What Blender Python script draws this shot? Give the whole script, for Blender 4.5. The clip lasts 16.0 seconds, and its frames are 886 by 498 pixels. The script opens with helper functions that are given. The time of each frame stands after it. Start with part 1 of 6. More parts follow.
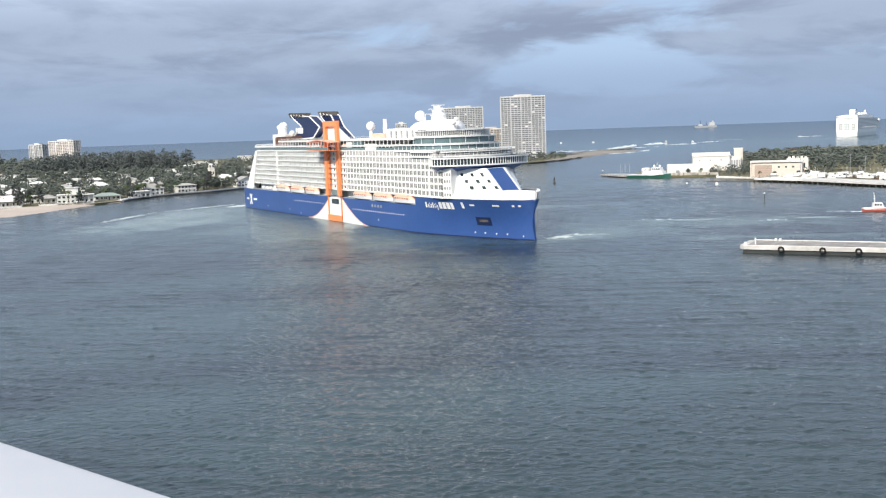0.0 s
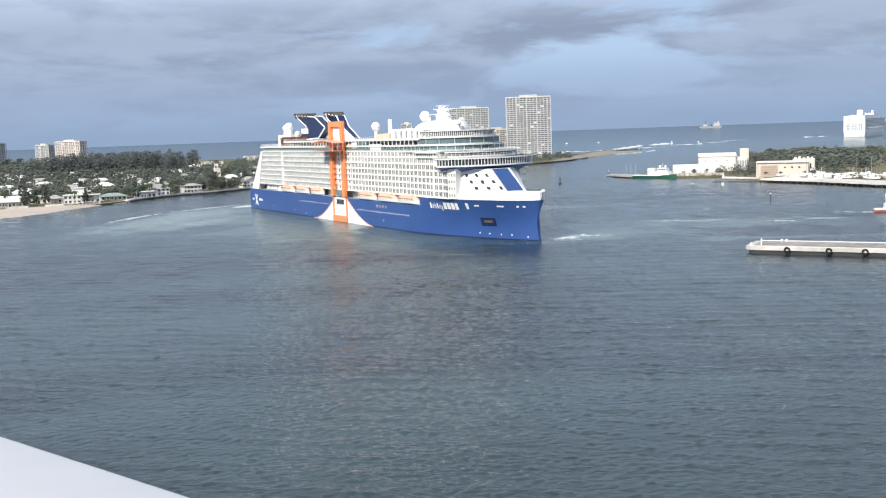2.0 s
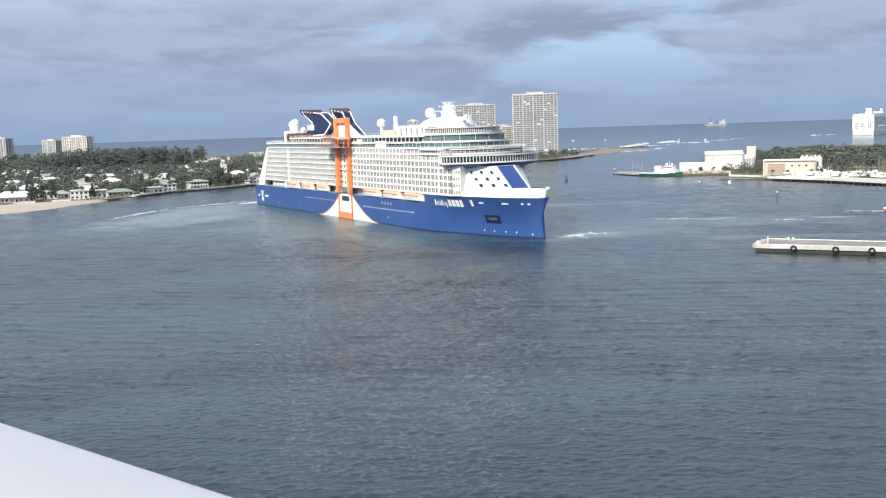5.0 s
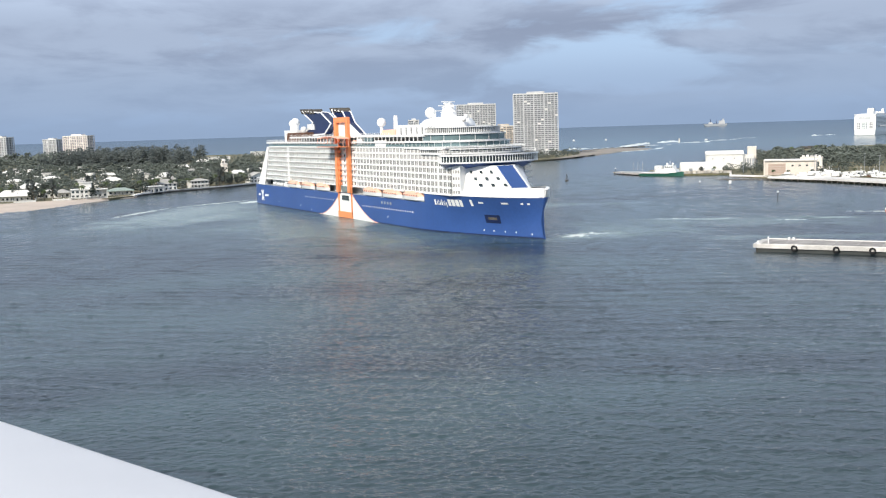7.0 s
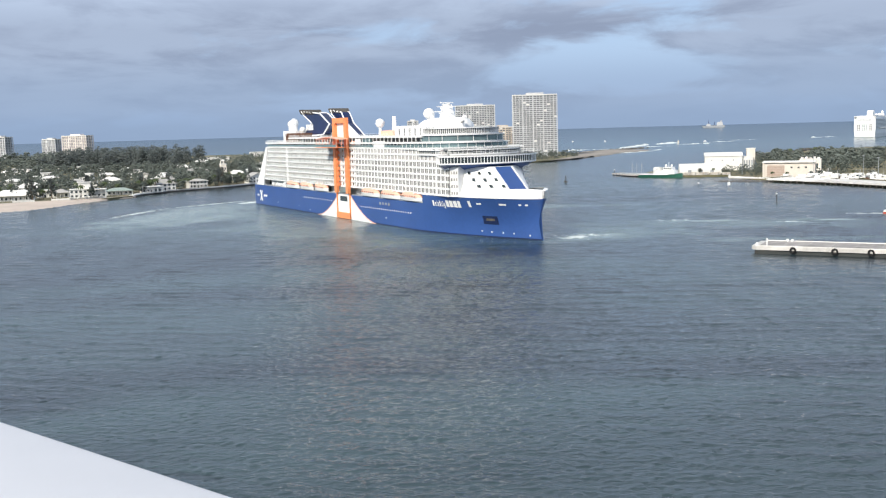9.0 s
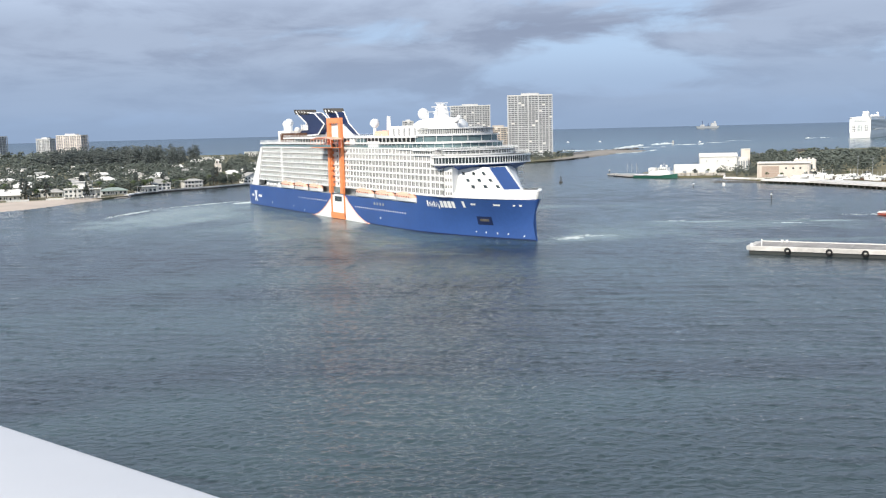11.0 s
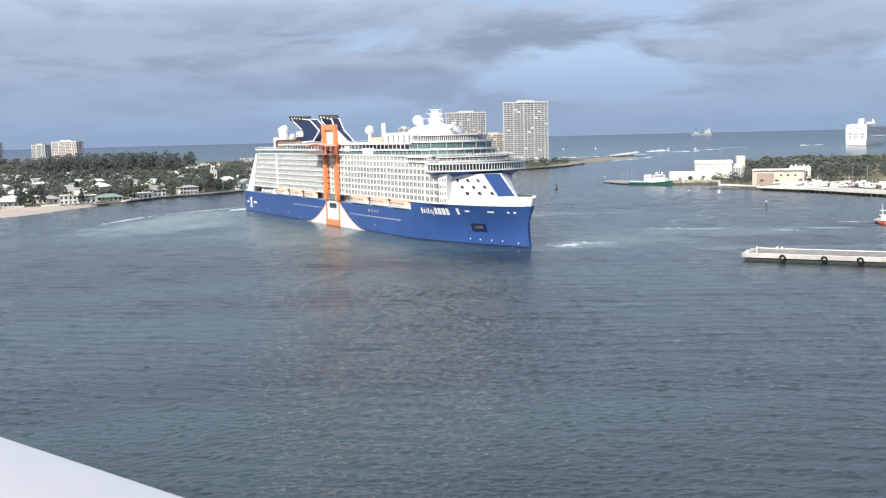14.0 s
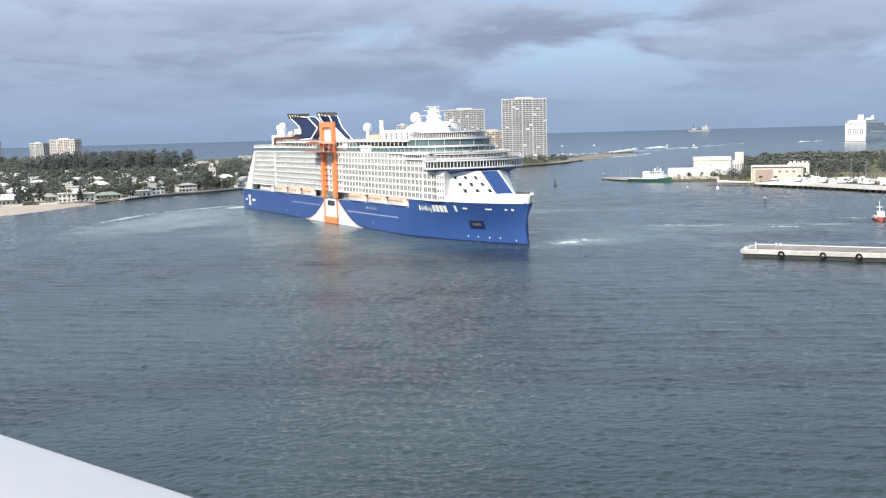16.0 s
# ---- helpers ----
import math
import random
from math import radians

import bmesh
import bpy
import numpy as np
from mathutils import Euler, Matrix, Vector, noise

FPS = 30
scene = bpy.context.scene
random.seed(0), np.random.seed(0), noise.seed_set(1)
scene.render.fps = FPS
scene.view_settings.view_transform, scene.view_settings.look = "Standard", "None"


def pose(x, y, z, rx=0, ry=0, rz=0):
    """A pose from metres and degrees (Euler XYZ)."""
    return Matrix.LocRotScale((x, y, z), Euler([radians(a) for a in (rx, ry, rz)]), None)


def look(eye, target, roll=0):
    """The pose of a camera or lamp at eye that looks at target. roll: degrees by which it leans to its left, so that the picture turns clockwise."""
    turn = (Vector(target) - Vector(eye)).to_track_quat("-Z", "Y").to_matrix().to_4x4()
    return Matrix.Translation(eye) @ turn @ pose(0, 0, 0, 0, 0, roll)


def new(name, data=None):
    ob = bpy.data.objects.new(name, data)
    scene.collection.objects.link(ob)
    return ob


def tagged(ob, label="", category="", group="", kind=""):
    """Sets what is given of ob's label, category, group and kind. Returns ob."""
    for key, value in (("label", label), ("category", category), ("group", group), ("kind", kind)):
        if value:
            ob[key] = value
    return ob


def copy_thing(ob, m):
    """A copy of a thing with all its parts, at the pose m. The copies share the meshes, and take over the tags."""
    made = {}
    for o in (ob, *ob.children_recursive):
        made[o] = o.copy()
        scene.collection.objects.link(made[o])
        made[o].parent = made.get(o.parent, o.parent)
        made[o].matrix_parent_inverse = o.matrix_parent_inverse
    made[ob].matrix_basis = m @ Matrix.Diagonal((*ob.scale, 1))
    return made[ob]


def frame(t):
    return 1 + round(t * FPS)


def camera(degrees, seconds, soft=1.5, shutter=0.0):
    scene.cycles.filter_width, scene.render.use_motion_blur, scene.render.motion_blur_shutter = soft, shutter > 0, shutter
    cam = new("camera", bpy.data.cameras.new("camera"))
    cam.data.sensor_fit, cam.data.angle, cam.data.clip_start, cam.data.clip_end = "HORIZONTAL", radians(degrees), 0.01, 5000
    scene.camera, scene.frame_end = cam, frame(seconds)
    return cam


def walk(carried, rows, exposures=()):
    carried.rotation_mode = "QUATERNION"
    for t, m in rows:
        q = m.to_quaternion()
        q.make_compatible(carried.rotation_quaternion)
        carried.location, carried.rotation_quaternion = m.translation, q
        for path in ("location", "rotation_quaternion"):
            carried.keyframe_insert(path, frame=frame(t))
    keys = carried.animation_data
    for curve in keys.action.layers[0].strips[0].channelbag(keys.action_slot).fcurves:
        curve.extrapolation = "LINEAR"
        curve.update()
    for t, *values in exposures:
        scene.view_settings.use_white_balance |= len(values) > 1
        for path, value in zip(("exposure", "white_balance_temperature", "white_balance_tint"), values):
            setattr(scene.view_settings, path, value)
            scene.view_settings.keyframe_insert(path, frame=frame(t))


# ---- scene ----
def eye_pose(yaw, tilt, lean, x, y, z):
    return pose(x, y, z, 90 - tilt, 0, -yaw) @ pose(0, 0, 0, 0, 0, -lean)


cam = camera(46.765, 16.0, soft=1.2)
PATH = [  # seconds, turn to the right, tilt down, lean (degrees), eye
    (0, 0.145, 6.602, 2.013, 0.0000, 0.0000, 44.0021),
    (0.5, 0.136, 6.610, 2.008, 0.0000, 0.0000, 44.0023),
    (1, 0.091, 6.609, 2.009, 0.0000, 0.0000, 44.0016),
    (1.5, -0.000, 6.598, 2.015, -0.0000, -0.0000, 43.9998),
    (2, -0.162, 6.569, 2.013, -0.0000, -0.0000, 43.9971),
    (2.5, -0.346, 6.580, 2.001, -0.0000, -0.0000, 43.9937),
    (3, -0.502, 6.602, 1.957, -0.0000, -0.0000, 43.9908),
    (3.5, -0.569, 6.642, 1.936, -0.0000, -0.0000, 43.9890),
    (4, -0.569, 6.672, 1.874, -0.0000, -0.0001, 43.9883),
    (6.5, -0.456, 6.784, 1.756, -0.0000, -0.0001, 43.9879),
    (7, -0.525, 6.756, 1.728, -0.0000, -0.0001, 43.9875),
    (7.5, -0.578, 6.745, 1.695, -0.0000, -0.0001, 43.9870),
    (8, -0.587, 6.739, 1.670, -0.0000, -0.0001, 43.9868),
    (8.5, -0.542, 6.730, 1.642, -0.0000, -0.0001, 43.9872),
    (9, -0.456, 6.710, 1.566, -0.0000, -0.0001, 43.9883),
    (11.5, -0.109, 6.699, 1.449, -0.0000, -0.0000, 43.9908),
    (12, -0.037, 6.658, 1.419, -0.0000, -0.0000, 43.9915),
    (12.5, 0.013, 6.595, 1.416, -0.0000, -0.0000, 43.9931),
    (13, 0.057, 6.500, 1.415, -0.0000, -0.0000, 43.9941),
    (13.5, 0.070, 6.404, 1.415, -0.0000, -0.0000, 43.9939),
    (14, 0.077, 6.338, 1.395, -0.0000, -0.0000, 43.9938),
    (14.5, 0.060, 6.316, 1.427, -0.0000, -0.0000, 43.9939),
    (15, 0.057, 6.354, 1.454, -0.0000, -0.0000, 43.9933),
    (15.5, 0.050, 6.420, 1.525, -0.0000, -0.0000, 43.9928),
    (16, 0.137, 6.498, 1.539, -0.0000, -0.0000, 43.9925),
]
walk(cam, [(r[0], eye_pose(*r[1:])) for r in PATH], exposures=[(0.0, 0.38, 6350, 9), (16.0, 0.38, 6350, 9)])

# ---------------------------------------------------------------- sky and sun
SUN_AZ, SUN_EL = radians(214), radians(36)      # azimuth clockwise from +y
SUN_DIR = Vector((math.sin(SUN_AZ) * math.cos(SUN_EL), math.cos(SUN_AZ) * math.cos(SUN_EL), math.sin(SUN_EL)))


def node(nt, kind, **sets):
    n = nt.nodes.new(kind)
    for k, v in sets.items():
        if k == "op":
            n.operation = v
        elif k == "blend":
            n.data_type, n.blend_type = "RGBA", v
        else:
            n.inputs[k].default_value = v
    return n


def math_node(nt, op, a, b=None, clamp=False):
    n = nt.nodes.new("ShaderNodeMath")
    n.operation, n.use_clamp = op, clamp
    for i, s in enumerate((a, b)):
        if s is None:
            continue
        if isinstance(s, (int, float)):
            n.inputs[i].default_value = s
        else:
            nt.links.new(s, n.inputs[i])
    return n.outputs[0]


def mix_node(nt, fac, a, b, blend="MIX"):
    n = nt.nodes.new("ShaderNodeMix")
    n.data_type, n.blend_type = "RGBA", blend
    for i, s in ((0, fac), (6, a), (7, b)):
        if isinstance(s, (int, float)):
            n.inputs[i].default_value = s
        elif isinstance(s, tuple):
            n.inputs[i].default_value = (*s, 1)
        else:
            nt.links.new(s, n.inputs[i])
    return n.outputs[2]


def ramp(nt, fac, stops, smooth=True):
    n = nt.nodes.new("ShaderNodeValToRGB")
    n.color_ramp.interpolation = "EASE" if smooth else "LINEAR"
    el = n.color_ramp.elements
    while len(el) < len(stops):
        el.new(0.5)
    for e, (p, c) in zip(el, stops):
        e.position, e.color = p, (c, c, c, 1) if isinstance(c, (int, float)) else (*c, 1)
    nt.links.new(fac, n.inputs[0])
    return n.outputs[0]


def noise_node(nt, vec, scale, detail=4.0, rough=0.5, dist=0.0):
    n = node(nt, "ShaderNodeTexNoise", Scale=scale, Detail=detail, Roughness=rough, Distortion=dist)
    if vec is not None:
        nt.links.new(vec, n.inputs["Vector"])
    return n.outputs["Fac"]


def mapping(nt, vec, scale=(1, 1, 1), loc=(0, 0, 0), rot=(0, 0, 0)):
    n = nt.nodes.new("ShaderNodeMapping")
    n.inputs["Scale"].default_value, n.inputs["Location"].default_value, n.inputs["Rotation"].default_value = scale, loc, rot
    nt.links.new(vec, n.inputs["Vector"])
    return n.outputs[0]


def sky_colour(nt, direction):
    """Clear sky seen between layers of grey cloud, by direction."""
    norm = nt.nodes.new("ShaderNodeVectorMath")
    norm.operation = "NORMALIZE"
    nt.links.new(direction, norm.inputs[0])
    vec = norm.outputs[0]
    sky = nt.nodes.new("ShaderNodeTexSky")
    sky.sky_type, sky.sun_disc = "NISHITA", False
    sky.sun_elevation, sky.sun_rotation = SUN_EL, SUN_AZ
    sky.air_density, sky.dust_density = 1.0, 0.6
    nt.links.new(vec, sky.inputs[0])
    clear = mix_node(nt, 1.0, sky.outputs[0], (0.085, 0.085, 0.085), "MULTIPLY")
    sep = nt.nodes.new("ShaderNodeSeparateXYZ")
    nt.links.new(vec, sep.inputs[0])
    up = math_node(nt, "MAXIMUM", sep.outputs[2], 0.0)
    clear = mix_node(nt, ramp(nt, up, [(0.0, 0.92), (0.10, 0.75), (0.4, 0.0)]), clear, (0.335, 0.45, 0.665))
    # long flat banks of cloud, closer together towards the horizon
    flat = mapping(nt, vec, (1.0, 1.0, 4.2), (0.35, 0.0, 0.2))
    big = noise_node(nt, flat, 4.8, 5.0, 0.5, 0.3)
    fine = noise_node(nt, mapping(nt, vec, (1.0, 1.0, 3.0), (3.1, 1.7, 0.4)), 11.0, 6.0, 0.6, 0.5)
    both = math_node(nt, "ADD", math_node(nt, "MULTIPLY", big, 0.72), math_node(nt, "MULTIPLY", fine, 0.28))
    lift = math_node(nt, "ADD", both, ramp(nt, up, [(0.0, 0.0), (0.06, 0.02), (0.14, 0.06), (1.0, 0.06)]))
    cover = ramp(nt, lift, [(0.43, 0.0), (0.55, 1.0)])
    shade = noise_node(nt, mapping(nt, vec, (1.0, 1.0, 4.2), (1.3, 5.2, 0.9)), 6.5, 6.0, 0.58, 0.4)
    cloud = mix_node(nt, ramp(nt, shade, [(0.36, 0.0), (0.62, 1.0)]), (0.228, 0.27, 0.368), (0.325, 0.385, 0.50))
    # bright ring mostly above the view, added to lift the water's reflections
    cloud = mix_node(nt, ramp(nt, up, [(0.09, 0.0), (0.19, 1.0)]), cloud, (0.66, 0.77, 0.95))
    cloud = mix_node(nt, ramp(nt, up, [(0.26, 0.0), (0.62, 1.0)]), cloud, (0.42, 0.47, 0.56))
    low = ramp(nt, up, [(0.0, 0.45), (0.05, 0.85), (0.10, 1.0)])
    col = mix_node(nt, math_node(nt, "MULTIPLY", cover, low), clear, cloud)
    haze = ramp(nt, up, [(0.0, 0.85), (0.035, 0.5), (0.08, 0.0)])
    return mix_node(nt, haze, col, (0.225, 0.30, 0.43))


world = bpy.data.worlds.new("sky")
world.use_nodes = True
scene.world = world
wn = world.node_tree
wn.nodes.clear()
wc = wn.nodes.new("ShaderNodeTexCoord")
wb = node(wn, "ShaderNodeBackground", Strength=1.0)
wo = wn.nodes.new("ShaderNodeOutputWorld")
wn.links.new(sky_colour(wn, wc.outputs["Generated"]), wb.inputs[0])
wn.links.new(wb.outputs[0], wo.inputs[0])

sun = new("sun", bpy.data.lights.new("sun", "SUN"))
sun.data.energy, sun.data.angle, sun.data.color = 4.0, radians(1.5), (1.0, 0.91, 0.78)
sun.matrix_world = look(SUN_DIR * 300, (0, 0, 0))


# ---------------------------------------------------------------- materials
def surface(name, colour, rough=0.6, metal=0.0, spread=0.25, scale=0.6, bump=0.02, fine=6.0, tint=None, ior=None, island=0.0):
    """A painted or natural surface with large stains, fine grain and relief; sizes in metres."""
    m = bpy.data.materials.new(name)
    m.use_nodes = True
    nt = m.node_tree
    b = nt.nodes["Principled BSDF"]
    tc = nt.nodes.new("ShaderNodeTexCoord")
    inf = nt.nodes.new("ShaderNodeObjectInfo")
    a = noise_node(nt, tc.outputs["Object"], scale, 4.0, 0.6)
    g = noise_node(nt, tc.outputs["Object"], fine, 3.0, 0.6)
    v = math_node(nt, "ADD", math_node(nt, "MULTIPLY", a, 0.65), math_node(nt, "MULTIPLY", g, 0.35))
    v = math_node(nt, "ADD", v, math_node(nt, "MULTIPLY", math_node(nt, "SUBTRACT", inf.outputs["Random"], 0.5), 0.25))
    if island:
        geo = nt.nodes.new("ShaderNodeNewGeometry")
        v = math_node(nt, "ADD", v, math_node(nt, "MULTIPLY", math_node(nt, "SUBTRACT", geo.outputs["Random Per Island"], 0.5), island))
    dark = tuple(c * (1 - spread) for c in colour)
    light = tuple(min(1.0, c * (1 + spread * 0.6)) for c in (tint or colour))
    nt.links.new(mix_node(nt, ramp(nt, v, [(0.3, 0.0), (0.7, 1.0)], False), dark, light), b.inputs["Base Color"])
    r = math_node(nt, "ADD", rough - 0.08, math_node(nt, "MULTIPLY", g, 0.16), True)
    nt.links.new(r, b.inputs["Roughness"])
    b.inputs["Metallic"].default_value = metal
    if ior:
        b.inputs["IOR"].default_value = ior
    if bump:
        bp = node(nt, "ShaderNodeBump", Strength=0.6, Distance=bump)
        nt.links.new(g, bp.inputs["Height"])
        nt.links.new(bp.outputs[0], b.inputs["Normal"])
    return m


WHITE = surface("white_paint", (0.80, 0.80, 0.79), 0.38, spread=0.07, scale=0.08, fine=1.2, bump=0.0)
# white greyed and blued in the colour to stand for shade on the cap
CAPSHADE = surface("weathered_white_paint", (0.53, 0.54, 0.57), 0.5, spread=0.06, scale=1.5, fine=14.0, bump=0.0)
NAVY = surface("navy_paint", (0.012, 0.022, 0.075), 0.3, spread=0.2, scale=0.1, bump=0.0)
HULL = surface("hull_blue", (0.034, 0.085, 0.27), 0.33, spread=0.16, scale=0.05, fine=0.7, bump=0.0)
ORANGE = surface("orange_paint", (0.86, 0.29, 0.11), 0.4, spread=0.1, scale=0.1, bump=0.0)
GLASS = surface("dark_glass", (0.045, 0.06, 0.065), 0.08, spread=0.4, scale=0.3, bump=0.0)
BALGLASS = surface("balcony_glass", (0.50, 0.53, 0.52), 0.3, spread=0.4, scale=0.3, bump=0.0)
GREENGLASS = surface("tinted_glass", (0.15, 0.22, 0.23), 0.1, spread=0.35, scale=0.2, bump=0.0)
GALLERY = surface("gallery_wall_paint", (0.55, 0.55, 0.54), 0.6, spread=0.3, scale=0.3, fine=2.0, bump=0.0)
# curtains behind glass; the base is also lightened for the sky it mirrors
SKYCURTAIN = surface("curtained_glass", (0.27, 0.28, 0.275), 0.15, spread=0.35, scale=0.45, fine=1.3, bump=0.0, tint=(0.40, 0.385, 0.37))
# mid grey holds the shade that lies on white fronts behind balconies
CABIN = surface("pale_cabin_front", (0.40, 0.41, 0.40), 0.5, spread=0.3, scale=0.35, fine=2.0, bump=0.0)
TOWERGLASS = surface("apartment_glazing", (0.20, 0.215, 0.235), 0.3, spread=0.4, scale=0.2, fine=0.8, bump=0.0)
SPIT = surface("wet_grey_sand", (0.27, 0.245, 0.215), 0.95, spread=0.3, scale=0.02, fine=0.2)
# dark grey carries the shade on walls set back behind posts and slats
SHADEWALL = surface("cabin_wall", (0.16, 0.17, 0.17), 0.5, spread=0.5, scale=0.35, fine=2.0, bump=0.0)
DECK = surface("deck_teak", (0.33, 0.25, 0.17), 0.7, spread=0.25)
BROWN = surface("brown_cladding", (0.13, 0.065, 0.04), 0.6, spread=0.3)
GREY = surface("grey_steel", (0.30, 0.32, 0.34), 0.5, spread=0.2)
SALMON = surface("lifeboat_orange", (0.86, 0.47, 0.34), 0.45, spread=0.12, bump=0.0)
RUBBER = surface("black_rubber", (0.012, 0.012, 0.012), 0.8)
CONCRETE = surface("concrete", (0.36, 0.34, 0.32), 0.85, spread=0.45, scale=0.25, fine=3.0)
PALECONC = surface("pale_concrete", (0.66, 0.64, 0.61), 0.85, spread=0.35, scale=0.22, fine=2.0)
ROCK = surface("dark_rock", (0.085, 0.078, 0.07), 0.9, spread=0.5, scale=0.4, fine=2.0, bump=0.3)
# near-black colour for the shade below the pier deck
UNDERDECK = surface("wet_dark_concrete", (0.028, 0.032, 0.031), 0.6, spread=0.5, scale=0.4, fine=2.0, bump=0.1)
SAND = surface("beach_sand", (0.50, 0.425, 0.365), 0.95, spread=0.16, scale=0.05, fine=0.6)
GRASS = surface("scrub_ground", (0.075, 0.095, 0.045), 0.95, spread=0.5, scale=0.03, fine=0.4, tint=(0.16, 0.14, 0.08))
BARK = surface("bark", (0.11, 0.085, 0.06), 0.9, spread=0.4)
# leaf and needle greens greyed, blued and lifted in the colour for distance haze
LEAF = surface("broad_leaves", (0.088, 0.106, 0.092), 0.9, island=0.35, spread=0.4, scale=0.12, fine=1.2, tint=(0.098, 0.114, 0.098))
PINE = surface("pine_needles", (0.080, 0.094, 0.090), 0.8, island=0.4, spread=0.5, scale=0.3, fine=1.5)
FROND = surface("palm_fronds", (0.06, 0.085, 0.03), 0.7, spread=0.5, scale=0.4)
ROOFTILE = surface("grey_roof", (0.40, 0.39, 0.37), 0.8, spread=0.3, scale=0.3, fine=2.5)
ROOFWHITE = surface("white_roof", (0.72, 0.71, 0.68), 0.8, spread=0.12, scale=0.3)
ROOFGREEN = surface("grey_green_roof", (0.30, 0.36, 0.33), 0.8, spread=0.2)
STUCCO = surface("white_stucco", (0.70, 0.69, 0.66), 0.9, spread=0.12, scale=0.3, fine=2.0)
CREAM = surface("cream_stucco", (0.70, 0.64, 0.57), 0.9, spread=0.15, scale=0.2, fine=1.5)
DOORTAN = surface("brown_door", (0.40, 0.31, 0.26), 0.8, spread=0.15, scale=0.3)
TAN = surface("tan_facade", (0.52, 0.46, 0.40), 0.9, spread=0.15, scale=0.1)
FACADE = surface("weathered_facade", (0.54, 0.55, 0.56), 0.85, spread=0.2, scale=0.05, fine=0.5)
PINKFAC = surface("pale_pink_facade", (0.74, 0.68, 0.64), 0.85, spread=0.12, scale=0.05)
GREENHULL = surface("green_hull", (0.02, 0.10, 0.07), 0.5, spread=0.3)
RED = surface("red_paint", (0.60, 0.14, 0.10), 0.45, spread=0.15)
FOAM = surface("sea_foam", (0.60, 0.65, 0.66), 0.9, spread=0.15, scale=0.3, fine=2.0, bump=0.1)


def water_material():
    m = bpy.data.materials.new("sea_water")
    m.use_nodes = True
    nt = m.node_tree
    b = nt.nodes["Principled BSDF"]
    pos = nt.nodes.new("ShaderNodeTexCoord").outputs["Object"]
    sep = nt.nodes.new("ShaderNodeSeparateXYZ")
    nt.links.new(pos, sep.inputs[0])
    # tide streaks and cloudy patches; shallower and greener beyond the harbour mouth
    patch = noise_node(nt, mapping(nt, pos, (0.0042, 0.013, 1), rot=(0, 0, 0.15)), 1.0, 5.0, 0.6, 0.6)
    col = mix_node(nt, ramp(nt, patch, [(0.36, 0.0), (0.66, 1.0)]), (0.012, 0.019, 0.025), (0.038, 0.064, 0.070))
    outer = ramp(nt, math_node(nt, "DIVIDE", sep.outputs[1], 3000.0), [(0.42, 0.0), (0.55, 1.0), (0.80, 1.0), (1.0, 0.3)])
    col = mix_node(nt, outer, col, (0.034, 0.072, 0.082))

    def blob(cx, cy, rx, ry, turn, lo, hi, scale):
        """A patch of churned water round (cx, cy)."""
        ca, sa = math.cos(turn), math.sin(turn)
        dx, dy = math_node(nt, "SUBTRACT", sep.outputs[0], cx), math_node(nt, "SUBTRACT", sep.outputs[1], cy)
        u = math_node(nt, "ADD", math_node(nt, "MULTIPLY", dx, ca / rx), math_node(nt, "MULTIPLY", dy, sa / rx))
        v = math_node(nt, "ADD", math_node(nt, "MULTIPLY", dx, -sa / ry), math_node(nt, "MULTIPLY", dy, ca / ry))
        d = math_node(nt, "ADD", math_node(nt, "MULTIPLY", u, u), math_node(nt, "MULTIPLY", v, v))
        near = math_node(nt, "SUBTRACT", 1.0, math_node(nt, "SQRT", d), True)
        n = noise_node(nt, mapping(nt, pos, (scale, scale, 1), rot=(0, 0, -turn)), 1.0, 6.0, 0.62, 0.8)
        n = math_node(nt, "MULTIPLY", math_node(nt, "SUBTRACT", n, 0.5), 2.2)
        body = ramp(nt, math_node(nt, "ADD", near, n), [(lo, 0.0), (hi, 1.0)])
        return math_node(nt, "MULTIPLY", body, math_node(nt, "MULTIPLY", near, 5.0, True))

    pale = (0.20, 0.255, 0.245)
    for cx, cy, rx, ry, turn, lo, hi, s in TURBID:
        col = mix_node(nt, blob(cx, cy, rx, ry, turn, lo, hi, s), col, (0.092, 0.132, 0.130))
    for cx, cy, rx, ry, turn, lo, hi, s in WASH:
        col = mix_node(nt, blob(cx, cy, rx, ry, turn, lo, hi, s), col, pale)
    foam = None
    for cx, cy, rx, ry, turn, lo, hi, s in FOAMS:
        f = blob(cx, cy, rx, ry, turn, lo, hi, s)
        foam = f if foam is None else math_node(nt, "MAXIMUM", foam, f)
    col = mix_node(nt, foam, col, (0.62, 0.68, 0.67))
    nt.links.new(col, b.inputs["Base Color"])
    # far off the waves are too small to build, and only spread the reflections
    away = nt.nodes.new("ShaderNodeVectorMath")
    away.operation = "LENGTH"
    nt.links.new(pos, away.inputs[0])
    spread = ramp(nt, math_node(nt, "DIVIDE", away.outputs["Value"], 1000.0), [(0.12, 0.0), (0.45, 1.0)])
    rough = math_node(nt, "ADD", 0.035, math_node(nt, "MULTIPLY", spread, 0.13))
    nt.links.new(math_node(nt, "ADD", rough, math_node(nt, "MULTIPLY", foam, 0.5)), b.inputs["Roughness"])
    b.inputs["IOR"].default_value = 1.333
    chop = noise_node(nt, mapping(nt, pos, (0.42, 0.75, 0.3), rot=(0, 0, -0.15)), 1.0, 5.0, 0.6, 0.5)
    ripple = noise_node(nt, mapping(nt, pos, (1.9, 2.6, 1.0), rot=(0, 0, 0.1)), 1.0, 2.0, 0.6, 0.2)
    h = math_node(nt, "ADD", math_node(nt, "MULTIPLY", chop, 0.42), math_node(nt, "MULTIPLY", ripple, 0.06))
